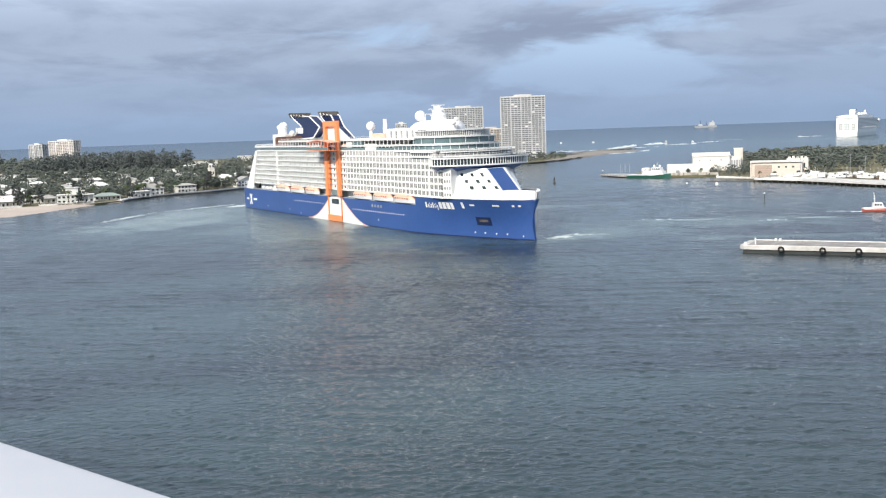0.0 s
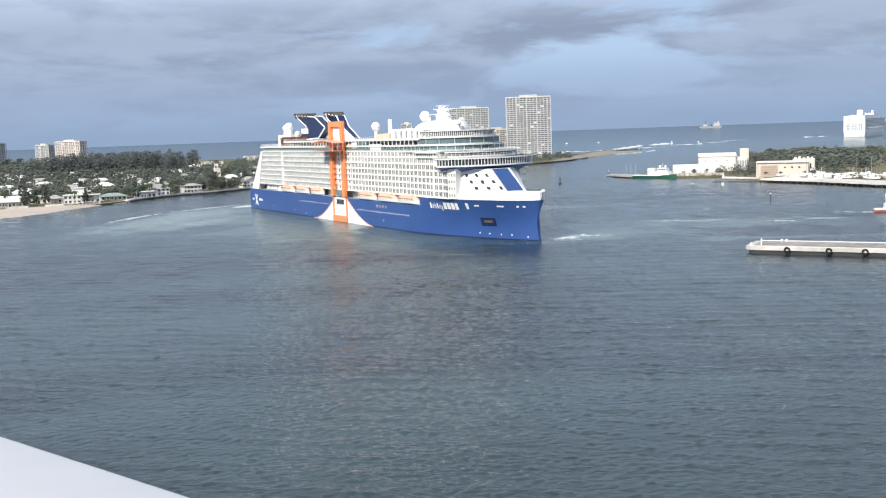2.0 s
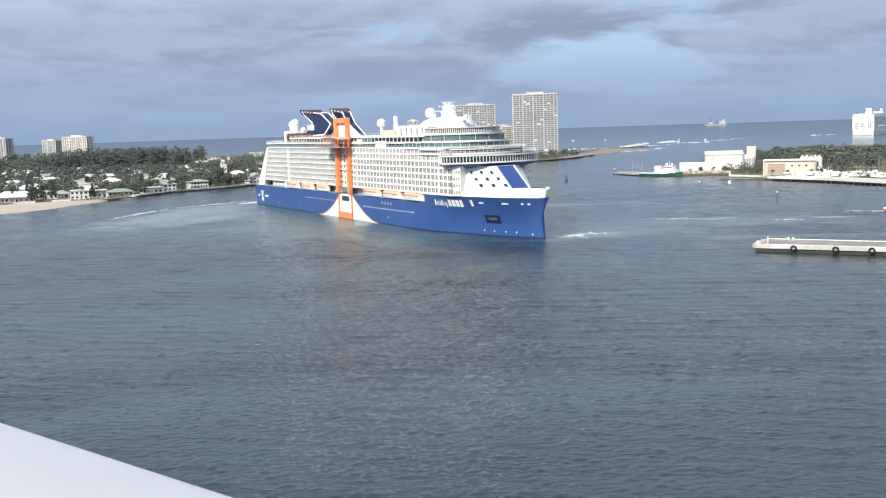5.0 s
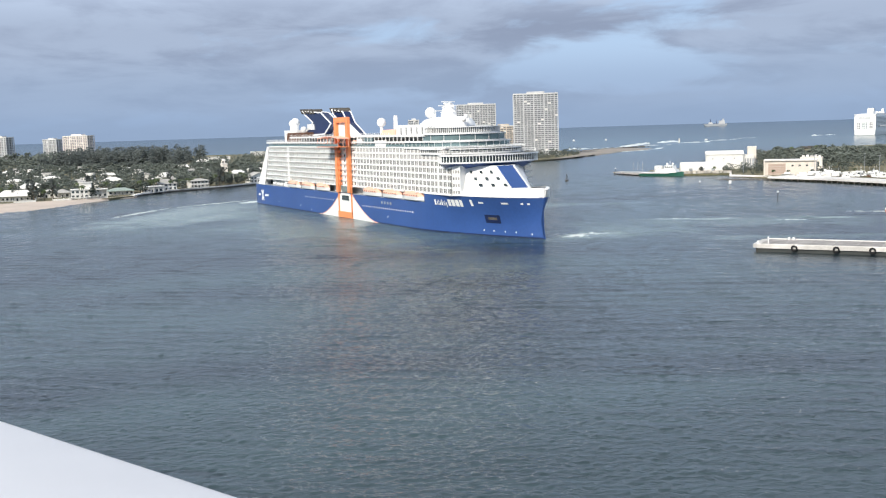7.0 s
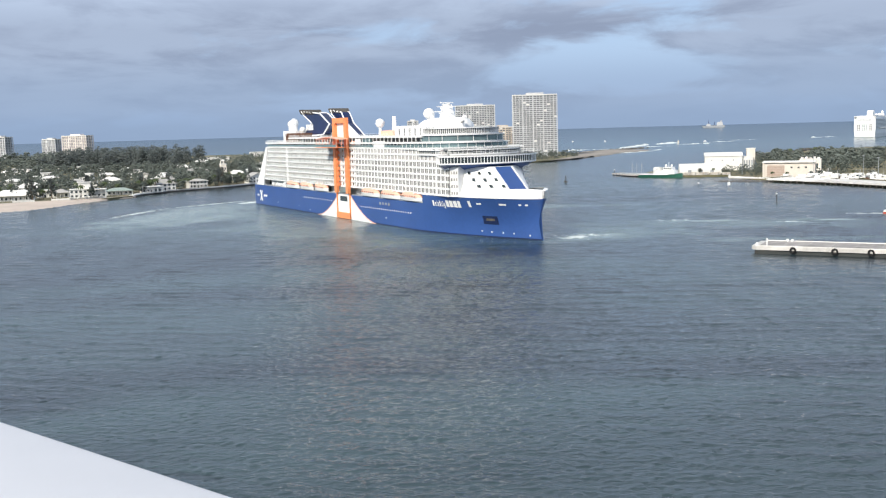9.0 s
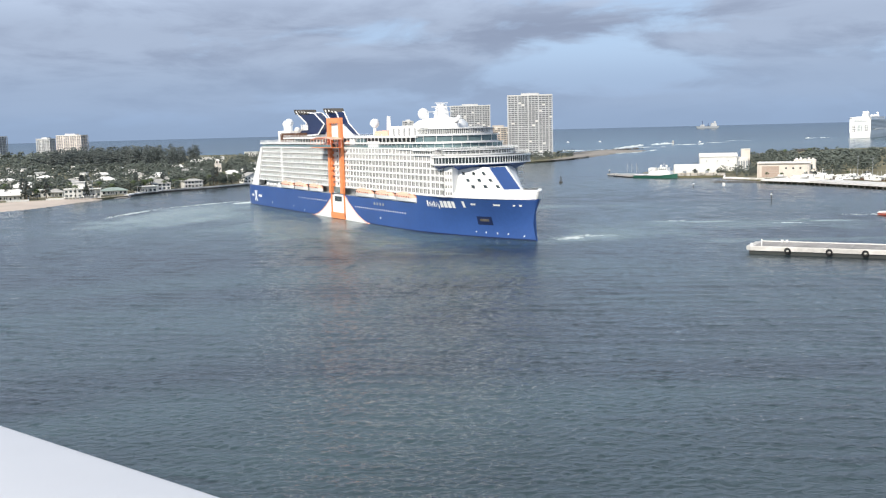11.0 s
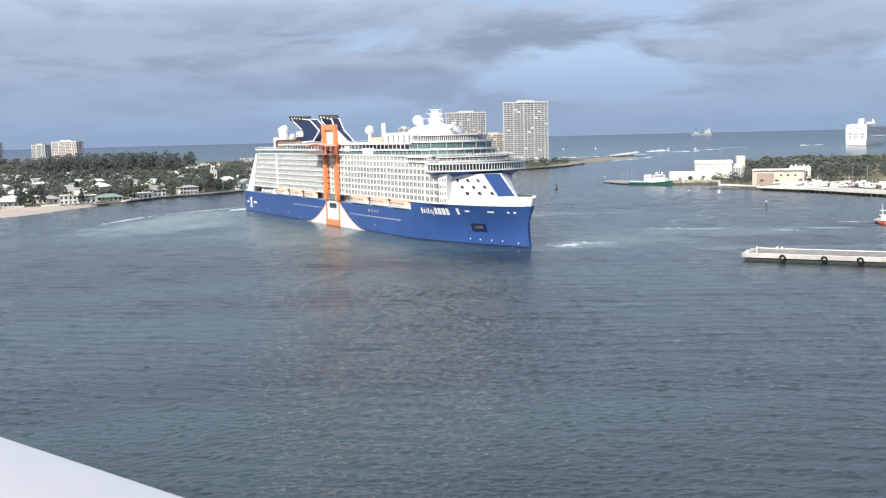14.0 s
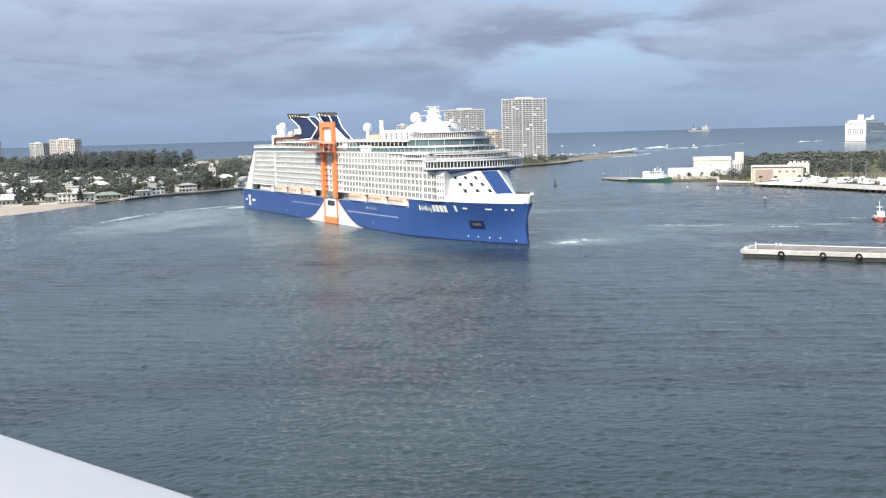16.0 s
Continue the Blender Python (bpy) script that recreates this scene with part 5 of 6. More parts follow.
    part("hull", Shape().loft(rings), GREENHULL, g, "dark green hull")
    part("rubbing_strake", Shape().box(-18.5, 8, -4.45, 4.45, 2.2, 2.6), WHITE, g)
    part("deckhouse", Shape().slab([(0, 2.5), (14, 2.8), (13, 5.6), (0.5, 5.6)], -3.2, 3.2), WHITE, g)
    wh = part("wheelhouse", Shape().slab([(3, 5.6), (11.5, 5.6), (10.8, 8.4), (3.4, 8.4)], -2.7, 2.7), WHITE, g)
    for k in range(4):
        part("window", Shape().box(3.9 + 1.8 * k, 5.2 + 1.8 * k, -2.78, -2.6, 6.6, 7.7), GLASS, wh)
    for x in (4.5, 9.5):
        part("radar", Shape().ball((x, 0, 9.6), 1.0, 10, 6), WHITE, g, "", True)
    part("mast", Shape().rod((7, 0, 8.4), (7, 0, 12.2), 0.16, 6), WHITE, g)
    part("crane", Shape().rod((-10, 0, 2.4), (-3, 0, 7.0), 0.3, 6), GREY, g)
    # vehicles and boats laid up on the quay
    rnd = random.Random(9)
    def van(label, mat, ln, hh):
        v = thing("van", label, "van", pose(0, 0, -400), "vehicles on the quay")
        part("body", Shape().slab([(-ln / 2, 0.45), (ln / 2, 0.45), (ln / 2, hh * 0.55), (ln * 0.34, hh * 0.62), (ln * 0.24, hh), (-ln / 2, hh)], -1.0, 1.0), mat, v)
        part("windscreen", Shape().slab([(ln * 0.345, hh * 0.64), (ln * 0.36, hh * 0.64), (ln * 0.26, hh * 0.97), (ln * 0.245, hh * 0.97)], -0.85, 0.85), GLASS, v)
        for sx in (-0.32, 0.32):
            for sy in (-0.95, 0.95):
                part("wheel", Shape().rod((ln * sx, sy - 0.12, 0.36), (ln * sx, sy + 0.12, 0.36), 0.36, 10), RUBBER, v)
        part("side_window", Shape().box(ln * 0.02, ln * 0.2, -1.03, -0.97, hh * 0.62, hh * 0.9), GLASS, v)
        return v
    def laid_boat(label):
        v = thing("motorboat", label, "boat", pose(0, 0, -400), "boats laid up on the quay")
        rs = []
        for i in range(7):
            u = i / 6
            hw = 1.5 * min(1, (1 - u) * 2.4) ** 0.7 + 0.05
            rs.append([(-4.5 + 9 * u, 0, 0.5 + 0.4 * u), (-4.5 + 9 * u, -hw, 1.9 + 0.5 * u), (-4.5 + 9 * u, hw, 1.9 + 0.5 * u)])
        part("hull", Shape().loft(rs), WHITE, v)
        part("cabin", Shape().slab([(-2.5, 1.9), (1.8, 2.1), (0.8, 3.3), (-2.3, 3.3)], -1.0, 1.0), WHITE, v)
        part("cabin_glass", Shape().slab([(1.0, 2.3), (1.7, 2.3), (0.9, 3.1), (0.7, 3.1)], -0.9, 0.9), GLASS, v)
        for x in (-2.6, 1.6):
            part("cradle", Shape().box(x - 0.2, x + 0.2, -1.2, 1.2, 0, 1.0), BROWN, v)
        part("aerial", Shape().rod((-1, 0, 3.3), (-1.3, 0, 6.6), 0.05, 5), WHITE, v)
        return v
    protos = [van("white van parked on the quay", WHITE, 5.2, 2.3), van("grey van parked on the quay", GREY, 4.6, 1.8), laid_boat("white motorboat on a cradle on the quay"), laid_boat("white motorboat on a cradle on the quay"), van("white box van parked on the quay", ROOFWHITE, 7.0, 3.2)]
    for k in range(95):
        u = rnd.random()
        base = Vector((266, 742)).lerp(Vector((306, 640)), u) if rnd.random() < 0.75 else Vector((240, 738)).lerp(Vector((262, 700)), u)
        x, y = base.x + rnd.uniform(-3, 26), base.y + rnd.uniform(-5, 26)
        if any((x - a) ** 2 + (y - c) ** 2 < (r - 3) ** 2 for a, c, r in HOUSES) or not inside((x, y), SOUTH):
            continue
        copy_thing(rnd.choice(protos), pose(x, y, 1.5, 0, 0, rnd.choice((-22, 68, 158, -112)) + rnd.uniform(-12, 12)))
    for p in protos:
        p.location = (320 + 9 * protos.index(p), 700, 1.5)
    lp = thing("lamp_mast", "tall thin grey lamp mast on the quay", "lamp mast", pose(292, 700, 1.5), "lamp masts on the quay")
    part("pole", Shape().rod((0, 0, 0), (0, 0, 15), 0.22, 7, 0.12), GREY, lp)
    part("lamp_head", Shape().box(-0.9, 0.9, -0.25, 0.25, 14.8, 15.1), GREY, lp)
    for x, y in ((262, 740), (316, 690), (300, 745), (228, 800)):
        copy_thing(lp, pose(x, y, 1.5))
    pod = thing("stacked_pallet", "stacked pale pallets and stores on the dock", "pallets", pose(196, 826, 1.5, 0, 0, -30), "stores on the dock")
    for k in range(4):
        part("pallet", Shape().box(-1.4, 1.4, -1.2, 1.2, 0.5 * k, 0.5 * k + 0.4), TAN if k % 2 else PALECONC, pod)
    for k in range(12):
        copy_thing(pod, pose(190 + 2.9 * k, 826 - 0.7 * k + rnd.uniform(-3, 5), 1.5, 0, 0, rnd.uniform(-40, 40)))


build_port()
woods("woods", (292, 640, 800, 1130), 420, (8, 13.5), "broad", 21, "dense green mangrove and hardwood woods", LEAF, SOUTH, tufts=52)
woods("woods", (215, 300, 825, 1010), 130, (3.5, 7.5), "broad", 22, "low green scrub behind the port", LEAF, SOUTH, tufts=22)
woods("woods", (330, 520, 1130, 1330), 60, (4, 8), "broad", 23, "thin trees towards the sea", LEAF, SOUTH, tufts=20)
woods("woods", (222, 300, 745, 840), 110, (2.5, 6.0), "broad", 24, "shrubs round the port buildings", LEAF, SOUTH, tufts=20)


# ---------------------------------------------------------------- single trees and palms
def place_trees():
    rnd = random.Random(31)
    kinds = [tree_thing("broadleaf_tree", "broad", 9, 4.6, 1, "dark green broad-leaved garden tree", "garden trees"), tree_thing("broadleaf_tree", "broad", 7, 3.8, 2, "rounded green garden tree", "garden trees"),
             tree_thing("palm_tree", "palm", 9.5, 3, 3, "tall palm with drooping fronds", "palms"), tree_thing("palm_tree", "palm", 7.5, 3, 4, "leaning palm with drooping fronds", "palms"),
             tree_thing("pine_tree", "pine", 14, 3.6, 5, "dark feathery pine tree", "garden trees")]
    spots, low = [], []
    for a, b, n in (((-330, 716), (-290, 735), 7), ((-290, 765), (-235, 775), 12), ((-240, 790), (-205, 850), 12), ((-200, 860), (-150, 940), 14), ((-350, 745), (-300, 780), 12), ((-196, 838), (-170, 868), 16), ((-232, 775), (-212, 812), 8), ((-300, 705), (-250, 728), 6)):
        for _ in range(n):
            u = rnd.random()
            spots.append((a[0] + (b[0] - a[0]) * u + rnd.uniform(-7, 7), a[1] + (b[1] - a[1]) * u + rnd.uniform(-4, 12), rnd.choice((0, 1, 2, 3, 3, 4))))
    for x, y in ((205, 838), (214, 834), (222, 832), (236, 752), (244, 744), (262, 745), (271, 752), (292, 742), (300, 730), (268, 775)):
        low.append((x, y, rnd.choice((1, 1, 2, 3))))
    for x, y in ((381, 1150), (420, 1180), (395, 1120)):
        spots.append((x, y, 2))
    for x, y, k in spots:
        if inside((x, y), NORTH) or inside((x, y), SOUTH):
            copy_thing(kinds[k], pose(x, y, 1.5, 0, 0, rnd.uniform(0, 360)))
    for x, y, k in low:
        copy_thing(kinds[k], pose(x, y, 1.5, 0, 0, rnd.uniform(0, 360)) @ Matrix.Scale(0.6, 4))
    for i, k in enumerate(kinds):
        k.location = (-340 - 12 * i, 740, 1.5)


place_trees()


# ---------------------------------------------------------------- pier, marks and small craft
def build_pier():
    p = thing("pier", "long weathered concrete pier with tyre fenders along its face", "pier", pose(99.5, 338.5, 0, 0, 0, -29.0))
    part("pier_deck", Shape().loft([[(0, 1.5, z), (1.6, 0, z), (130, 0, z), (130, 17, z), (1.6, 17, z), (0, 15.5, z)] for z in (1.25, 2.5)]), PALECONC, p)
    part("kerb", Shape().box(1.6, 130, 0.02, 0.5, 2.5, 2.75), PALECONC, p)
    part("kerb", Shape().box(1.6, 130, 16.5, 16.98, 2.5, 2.75), PALECONC, p)
    for k in range(17):
        part("deck_slab", Shape().box(2.2 + 7.5 * k, 9.5 + 7.5 * k, 1.0, 16.0, 2.502, 2.55 + 0.02 * (k % 3)), CONCRETE, p)
    for k in range(22):
        for y in (1.2, 8.5, 15.6):
            part("pile", Shape().rod((1.5 + 6 * k, y, -3), (1.5 + 6 * k, y, 1.3), 0.5, 8), ROCK, p)
    # solid block between the piles, coloured as the shade under the deck
    part("dark_soffit", Shape().box(1.8, 130, 0.5, 16.2, -0.8, 1.24), UNDERDECK, p)
    for x in (13.5, 26.4, 37.2, 50, 62):
        f = Shape()
        ring = []
        for j in range(14):
            a = j * math.tau / 14
            ring.append([(x + (0.78 + 0.30 * math.cos(b)) * math.cos(a), -0.33 + 0.30 * math.sin(b), 1.5 + (0.78 + 0.30 * math.cos(b)) * math.sin(a)) for b in (k * math.tau / 7 for k in range(7))])
        f.loft(ring + [ring[0]], caps=False)
        part("tyre_fender", f, RUBBER, p, "black rubber tyre fender", True)
    for x, y in ((1.4, 3), (9, 15), (10.5, 15)):
        part("bollard", Shape().rod((x, y, 2.5), (x, y, 3.4), 0.35, 8, 0.45), WHITE, p)
    part("light_post", Shape().rod((4.6, 3.2, 2.5), (4.6, 3.2, 4.8), 0.22, 8), WHITE, p)
    part("ladder", Shape().box(45.5, 46.4, -0.3, -0.05, 0.2, 2.9), PALECONC, p)


def build_marks():
    b = thing("channel_buoy", "dark lattice channel buoy afloat", "buoy", pose(90, 793, 0))
    part("float", Shape().rod((0, 0, -0.5), (0, 0, 1.0), 1.3, 12), ROCK, b)
    for k in range(4):
        a = k * math.pi / 2
        part("leg", Shape().rod((math.cos(a), math.sin(a), 1.0), (0.35 * math.cos(a), 0.35 * math.sin(a), 4.2), 0.14, 5), ROCK, b)
    part("lantern", Shape().rod((0, 0, 4.2), (0, 0, 5.2), 0.4, 8), ROCK, b)
    m = thing("day_mark", "white day mark on a pile in the water", "day mark", pose(184, 676, 0))
    part("pile", Shape().rod((0, 0, -1), (0, 0, 2.4), 0.3, 7), GREY, m)
    part("board", Shape().box(-0.85, 0.85, -0.25, 0.25, 1.6, 3.8), WHITE, m)
    n = thing("marker_post", "thin dark marker post with a white cap in the water", "marker post", pose(175, 549, 0), "marker posts")
    part("pile", Shape().rod((0, 0, -1), (0, 0, 4.2), 0.22, 7), ROCK, n)
    part("cap", Shape().ball((0, 0, 4.5), 0.5, 8, 5), WHITE, n)
    copy_thing(n, pose(143, 889, 0))
    copy_thing(n, pose(170, 700, -2.2))
    f = thing("far_beacon", "pale beacon tower standing in the sea", "beacon", pose(468, 2100, -2))
    part("legs", Shape().rod((0, 0, -1), (0, 0, 6), 1.6, 6, 1.0), CREAM, f)
    part("platform", Shape().box(-2.2, 2.2, -2.2, 2.2, 6, 6.8), CREAM, f)
    part("lantern", Shape().rod((0, 0, 6.8), (0, 0, 10), 0.9, 8), CREAM, f)
    for x, y in ((320, 2650), (560, 2250), (395, 2600)):
        s = thing("sailing_boat", "small white boat far out at sea", "boat", pose(x, y, 0.2), "small boats at sea")
        part("hull", Shape().slab([(-3, 0), (3, 0), (3.6, 0.9), (-3, 0.9)], -0.9, 0.9), WHITE, s)
        part("cabin", Shape().slab([(-1.6, 0.9), (1.4, 0.9), (0.7, 2.8), (-1, 2.8)], -0.7, 0.7), WHITE, s)


def build_beach_things():
    """Shelters, a mooring dolphin and loungers along the beach."""
    s = thing("beach_shelter", "small white arched beach shelter on the sand", "shelter", pose(-266, 717, 1.35, 0, 0, 20), "shelters on the beach")
    arc = [(1.5 * math.cos(math.pi * k / 8), 0.8 + 1.2 * math.sin(math.pi * k / 8)) for k in range(9)]
    part("canopy", Shape().loft([[(x, y, z) for x, z in arc] + [(x * 0.92, y, z - 0.1) for x, z in reversed(arc)] for y in (1.2, -1.2)]), ROOFWHITE, s)
    for x in (-1.42, 1.42):
        for y in (-1.1, 1.1):
            part("post", Shape().rod((x, y, -0.4), (x, y, 0.85), 0.06, 6), WHITE, s)
    for k in range(9):
        u = k / 8
        copy_thing(s, pose(-263.5 + 17 * u, 712.5 + 11 * u, 1.55, 0, 0, 20 + 8 * (k % 3)))
    d = thing("mooring_dolphin", "cluster of dark timber mooring piles off the beach", "mooring piles", pose(-277.5, 617, 0))
    for x, y in ((0, 0), (0.8, 0.3), (-0.7, 0.4), (0.1, -0.8), (0.5, 1.0)):
        part("pile", Shape().rod((x, y, -1.5), (x * 0.6, y * 0.6, 6.6), 0.36, 8), BROWN, d)
    part("band", Shape().rod((0, 0, 4.6), (0, 0, 5.2), 1.15, 12), ROCK, d)
    h = thing("garden_wall", "low white garden wall above the beach", "wall", pose(-270, 712, 1.4, 0, 0, 16), "garden walls")
    part("wall_panel", Shape().box(-7, 7, -0.15, 0.15, 0, 1.3), STUCCO, h)
    for k in range(5):
        part("pier", Shape().box(-7.2 + 3.5 * k, -6.8 + 3.5 * k, -0.25, 0.25, 0, 1.6), STUCCO, h)
    copy_thing(h, pose(-293, 702, 1.4, 0, 0, 24))
    copy_thing(h, pose(-250, 722, 1.4, 0, 0, 24))


build_beach_things()


def surf(a, b, width, seed, label="white line of breaking surf", z=0.12, high=0.6):
    """A ragged strip of broken water."""
    rnd, s = random.Random(seed), Shape()
    n = max(8, int(math.dist(a, b) / 3))
    d = (Vector(b) - Vector(a)).normalized()
    nx, ny = -d.y, d.x
    lo, mid, hi = [], [], []
    wave = 0.6
    for k in range(n + 1):
        u = k / n
        wave = min(1.0, max(0.06, wave + rnd.uniform(-0.3, 0.3)))
        w = width * math.sin(math.pi * min(0.97, max(0.03, u))) ** 0.6 * wave
        x, y = a[0] + (b[0] - a[0]) * u + rnd.uniform(-1, 1), a[1] + (b[1] - a[1]) * u + rnd.uniform(-1, 1)
        lo.append((x - nx * w * 0.5, y - ny * w * 0.5, z - 0.3))
        mid.append((x, y, z + wave * high * rnd.uniform(0.4, 1.4) - 0.1))
        hi.append((x + nx * w * 0.5, y + ny * w * 0.5, z - 0.3))
    s.loft([lo, mid, hi], closed=False, caps=False)
    return piece("surf", s, FOAM, label, "surf", "stuff", smooth=True)


build_pier()
build_marks()
for i, (a, b, w, h) in enumerate((((200, 1770), (300, 1810), 16, 1.6), ((300, 1810), (402, 2075), 22, 2.4), ((425, 2105), (489, 2187), 20, 2.6), ((450, 2035), (517, 2045), 18, 2.2), ((535, 2165), (610, 2195), 20, 2.2),
                                  ((345, 1890), (410, 1905), 12, 1.0), ((258, 1537), (318, 1608), 8, 0.8), ((322, 1630), (352, 1700), 10, 1.0), ((840, 2390), (905, 2420), 22, 2.6), ((640, 2330), (700, 2345), 8, 0.8))):
    surf(a, b, w, 40 + i, high=h)


# ---------------------------------------------------------------- other vessels
def build_white_ship():
    s = thing("cruise_ship", "white cruise ship putting out to sea, its stern towards the harbour", "cruise ship")
    rings = []
    for i in range(13):
        u = i / 12
        x = 290 * u
        hw = 21 * min(1.0, (1 - u) * 4.2) ** 0.7 + 0.2
        rings.append([(x, -hw * 0.92, -1), (x, -hw, 8), (x, -hw, 16), (x, hw, 16), (x, hw, 8), (x, hw * 0.92, -1)])
    part("hull", Shape().loft(rings), WHITE, s, "white hull")
    part("superstructure", Shape().slab([(0, 16), (262, 16), (250, 32), (236, 40), (2, 40)], -20.5, 20.5), CABIN, s)
    for k in range(9):
        z = 16 + 2.9 * k
        part("deck_slab", Shape().box(-1.2, 258 - 2.4 * k, -21.4, 21.4, z - 0.9, z + 0.7), WHITE, s)
    part("stern_frame", Shape().box(-1.5, 1.5, -22, -16.5, 12, 44.5), WHITE, s)
    part("stern_frame", Shape().box(-1.5, 1.5, 16.5, 22, 12, 44.5), WHITE, s)
    part("stern_lintel", Shape().box(-1.5, 6, -22, 22, 40, 45.5), WHITE, s)
    part("sign_panel", Shape().box(-1.8, -1.5, -13, 13, 35.6, 39.4), GREY, s, "dark sign panel across the stern")
    for k in range(8):
        part("sign_bar", Shape().box(-1.95, -1.8, -12 + 3.1 * k, -9.9 + 3.1 * k, 36.3, 38.7), WHITE, s)
    for i in range(4):
        for k, y in enumerate((-15.6, -11.8, -4.6, -0.9, 2.8, 9.6, 13.4)):
            part("stern_window", Shape().box(-1.75, -1.4, y, y + 2.3, 14.5 + 3.6 * i, 16.7 + 3.6 * i), GREENGLASS if 1 < k < 5 else GLASS, s)
    for k in range(9):
        part("stern_port", Shape().box(-1.75, -1.5, -14.5 + 3.4 * k, -13.4 + 3.4 * k, 9.4, 10.4), GREENGLASS, s)
    part("stern_wall", Shape().box(-1.5, 0.5, -16.5, 16.5, 18, 40), WHITE, s)
    part("stern_counter", Shape().box(-1.6, 0, -21, 21, 1.0, 18), WHITE, s)
    part("upper_house", Shape().slab([(8, 41), (215, 41), (205, 46.5), (14, 46.5)], -14, 14), WHITE, s)
    part("funnel", Shape().slab([(50, 46), (76, 46), (70, 58), (56, 58)], -6, 6), WHITE, s)
    part("mast", Shape().slab([(190, 46), (200, 46), (196, 57), (193, 57)], -2, 2), WHITE, s)
    for x in (26, 104, 136, 160, 178):
        part("radome", Shape().ball((x, -4, 48.5), 3.0, 10, 7), WHITE, s, "", True)
    # flat grey strip laid on the side, painting the shade of a boat recess
    part("lifeboat_recess", Shape().box(40, 220, -21.6, -20.8, 17.2, 20.6), CABIN, s)
    for k in range(9):
        part("lifeboat", Shape().box(46 + 19 * k, 60 + 19 * k, -22.6, -21.2, 17.4, 20.2), WHITE, s)
    part("bridge_wing", Shape().box(236, 246, -25, 25, 32, 36), WHITE, s)
    return s


def build_far_ship():
    s = thing("coaster", "grey cargo ship low on the horizon", "ship")
    part("hull", Shape().slab([(-44, 0), (40, 0), (48, 9), (-46, 9)], -8, 8), GREY, s)
    # deckhouses and funnel borrow the pale facade colour to imitate distance haze
    part("deckhouse", Shape().slab([(-38, 9), (-14, 9), (-16, 22), (-36, 22)], -7, 7), FACADE, s)
    part("deckhouse", Shape().slab([(12, 9), (28, 9), (26, 16), (14, 16)], -6, 6), FACADE, s)
    for x in (-4, 20):
        part("mast", Shape().rod((x, 0, 9), (x, 0, 31 if x > 0 else 24), 1.3, 6, 0.7), NAVY, s)
    part("funnel", Shape().box(-34, -28, -3, 3, 22, 29), FACADE, s)
    return s


def build_pilot_boat():
    b = thing("pilot_boat", "small red-hulled patrol boat with white wheelhouse and mast", "boat")
    rings = []
    for i in range(9):
        u = i / 8
        hw = 2.3 * min(1, (1 - u) * 2.6) ** 0.6 + 0.05
        x = -6.5 + 13 * u
        rings.append([(x, -hw * 0.7, -0.4), (x, -hw, 1.3 + 0.5 * u), (x, hw, 1.3 + 0.5 * u), (x, hw * 0.7, -0.4)])
    part("hull", Shape().loft(rings), RED, b, "red hull")
    part("deck", Shape().box(-6.2, 3.2, -1.9, 1.9, 1.35, 1.75), WHITE, b)
    w = part("wheelhouse", Shape().slab([(-2.2, 1.7), (2.6, 1.7), (1.9, 4.0), (-1.9, 4.0)], -1.5, 1.5), WHITE, b)
    for k in range(3):
        part("window", Shape().box(-1.6 + 1.15 * k, -0.8 + 1.15 * k, -1.56, -1.4, 2.7, 3.5), GLASS, w)
    part("mast", Shape().rod((-1.2, 0, 4.0), (-1.6, 0, 8.6), 0.2, 6, 0.12), WHITE, b)
    part("radar_arm", Shape().box(-1.6, -1.2, -1.3, 1.3, 5.6, 5.9), WHITE, b)
    part("rub_rail", Shape().box(-6.5, 2.5, -2.42, 2.42, 1.05, 1.35), WHITE, b)
    wash = Shape()
    rnd = random.Random(7)
    rows = [[], [], []]
    for i in range(13):
        u = i / 12
        w = 0.4 + 1.1 * u
        for r, k, z in zip(rows, (-1, 0, 1), (0.03, 0.18, 0.03)):
            r.append((-5.5 - 6 * u, k * w * rnd.uniform(0.4, 1.0) if k else 0.0, z * rnd.uniform(0.7, 1.3)))
    wash.loft(rows[::-1], closed=False, caps=False)
    part("wash", wash, FOAM, b, "white wash astern")
    return b


WHITE_SHIP, FAR_SHIP, PILOT = build_white_ship(), build_far_ship(), build_pilot_boat()


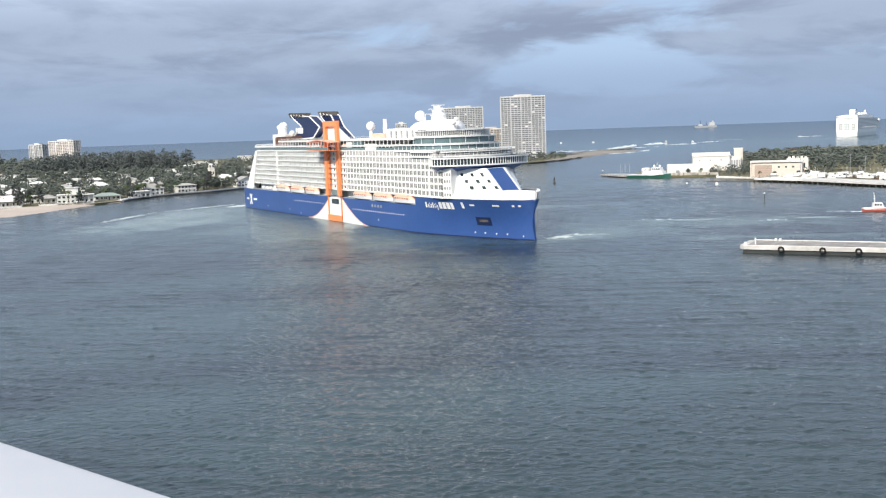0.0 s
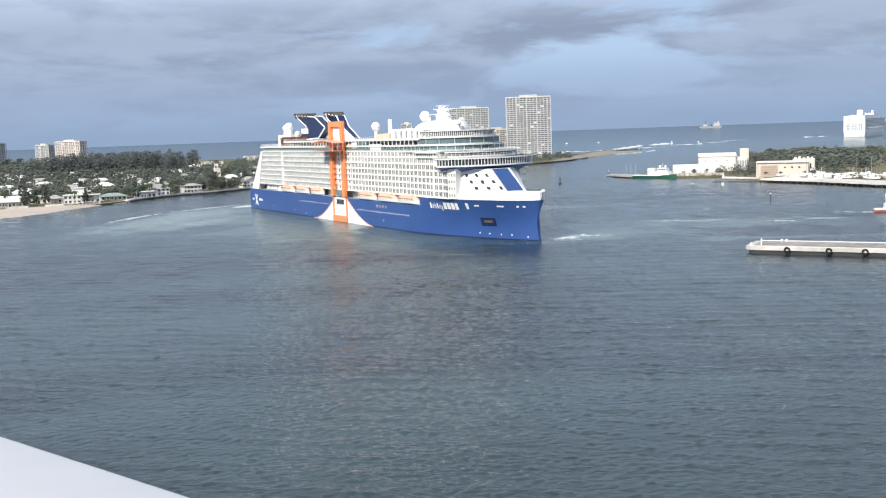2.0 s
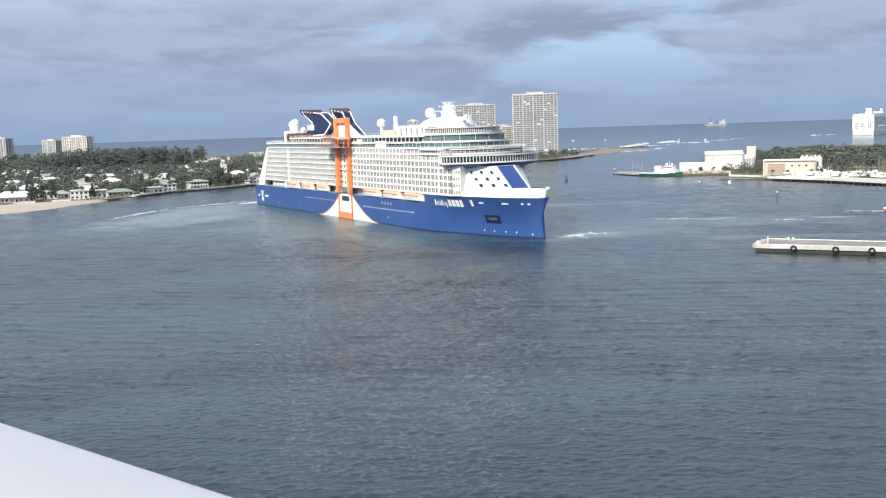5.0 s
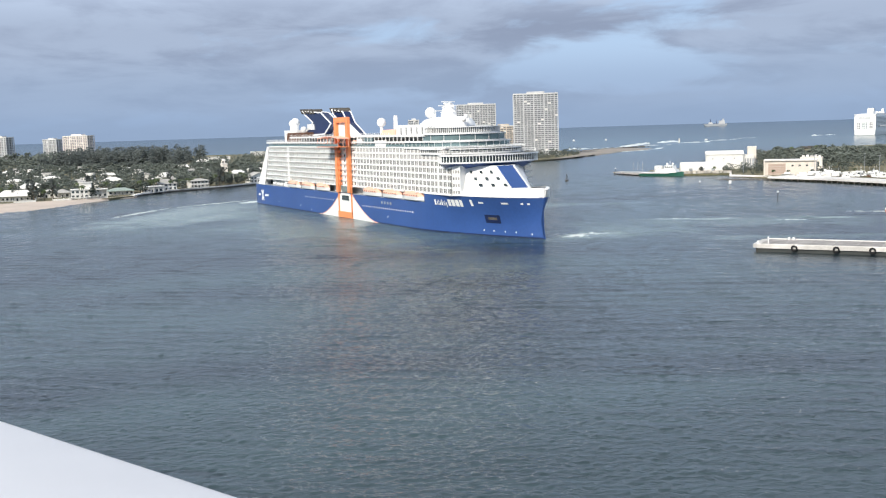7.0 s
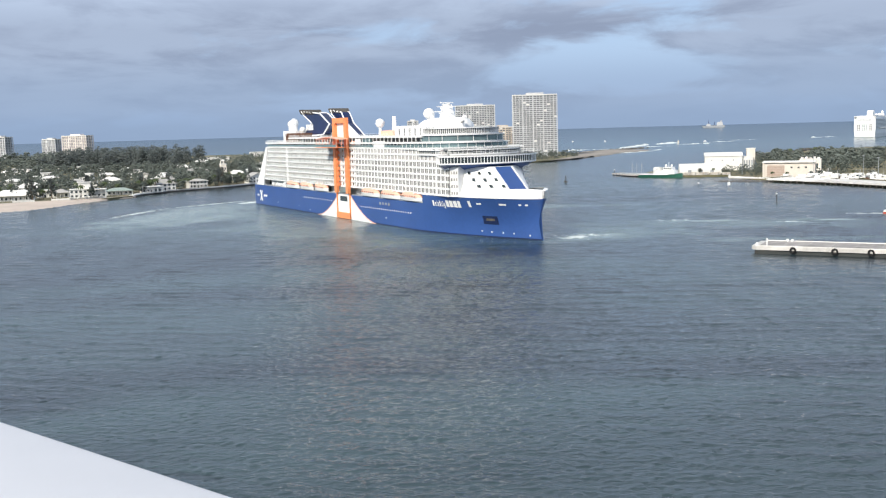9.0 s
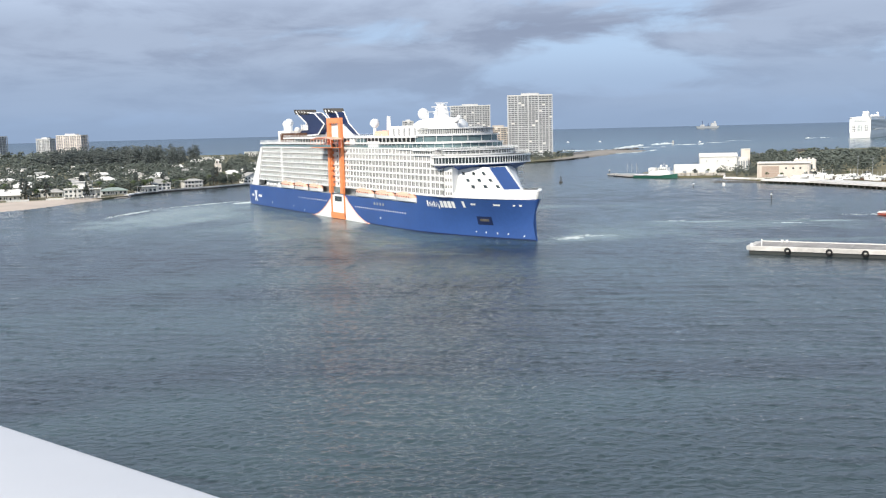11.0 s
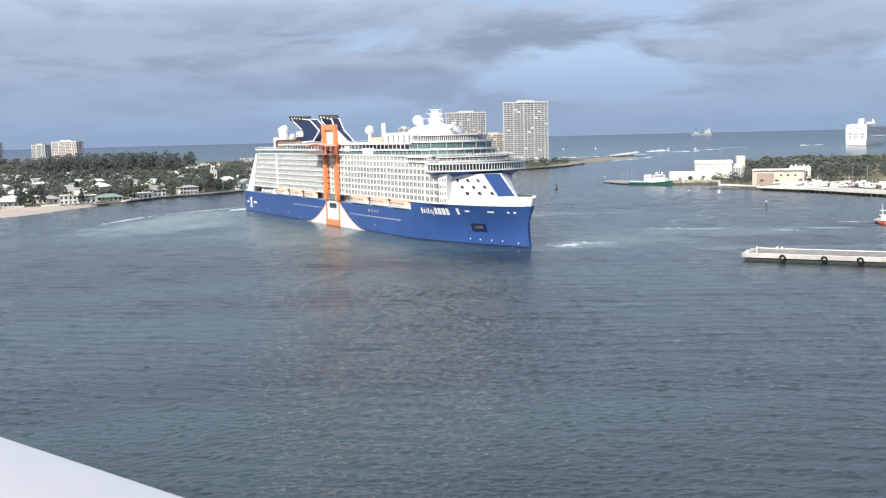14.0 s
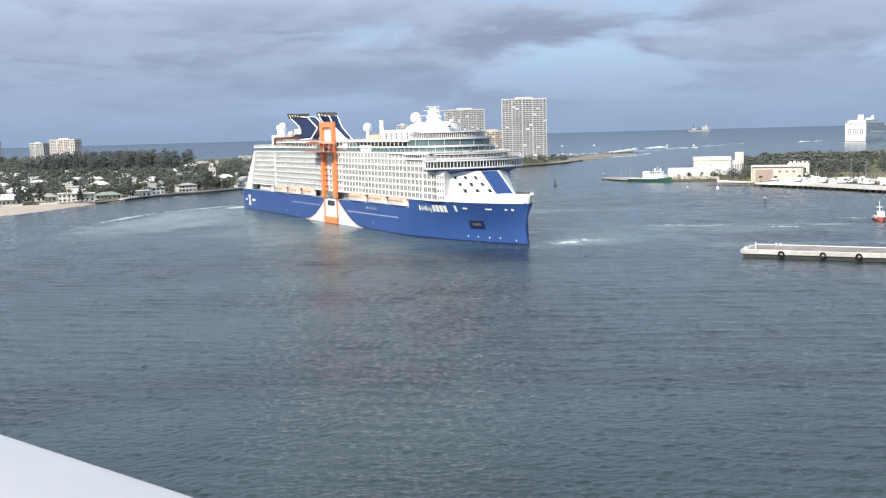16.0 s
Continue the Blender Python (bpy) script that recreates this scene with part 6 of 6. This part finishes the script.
# ---------------------------------------------------------------- white bulwark of the viewer's own ship
def build_bulwark():
    a, b = Vector((-0.623, 1.384)), Vector((-0.2913, 1.1115))
    d = (b - a).normalized()
    t = thing("bulwark", "smooth white painted bulwark cap of the viewer's ship", "bulwark", Matrix.Translation((a.x, a.y, 43.6)) @ pose(0, 0, 0, 0, 0, math.degrees(math.atan2(d.y, d.x))))
    prof = [(0.0, -0.008), (-0.004, -0.002), (-0.012, 0.0), (-0.60, 0.0), (-0.62, -0.01), (-0.62, -0.9), (-0.02, -0.9), (0.0, -0.85)]
    part("cap", Shape().loft([[(x, y, z) for y, z in prof] for x in (-9, 9)]), CAPSHADE, t, "", True)
    part("hull_side", Shape().box(-60, 40, -0.60, -0.04, -44.6, -0.9), WHITE, t)
    part("deck", Shape().box(-60, 40, -5.0, -0.62, -1.35, -1.15), DECK, t, "teak deck planking")


build_bulwark()


# ---------------------------------------------------------------- what moves
def motions():
    walk(SHIP, [(t, pose(-107.44 - 0.0219 * t, 660.8 - 0.2456 * t, 0, 0, 0, -(61.235 + 0.0408 * t))) for t in (0, 4, 8, 12, 16)])
    walk(WHITE_SHIP, [(t, pose(880 + 2.7 * t, 2205 + 4.2 * t, 0, 0, 0, 57)) for t in (0, 8, 16)])
    walk(FAR_SHIP, [(t, pose(1112 - 1.9 * t, 4258 + 0.5 * t, sea_level(4400) - 1.0, 0, 0, 176)) for t in (0, 8, 16)])
    walk(PILOT, [(0, pose(202, 470, 0, 0, 0, -10)), (3, pose(204.2, 468.5, 0, 0, 0, -12)), (7, pose(204, 465, 0, 0, 0, -22)), (8.5, pose(203.4, 463.5, 0, 0, 0, -34)), (11.5, pose(200.2, 458, 0, 0, 0, -72)), (13, pose(198.2, 456, 0, 0, 0, -92)), (14.5, pose(197, 454.5, 0, 0, 0, -100)), (16, pose(195.6, 453, 0, 0, 0, -104))])
    walk(WATER, [(0, pose(-0.8, 5, 0)), (16, pose(0.8, -5, 0))])
    walk(BACKDROP, [(0, pose(0, 0, 0, 0, 0, 0)), (16, pose(0, 0, 0, 0, 0, 1.14))])


motions()
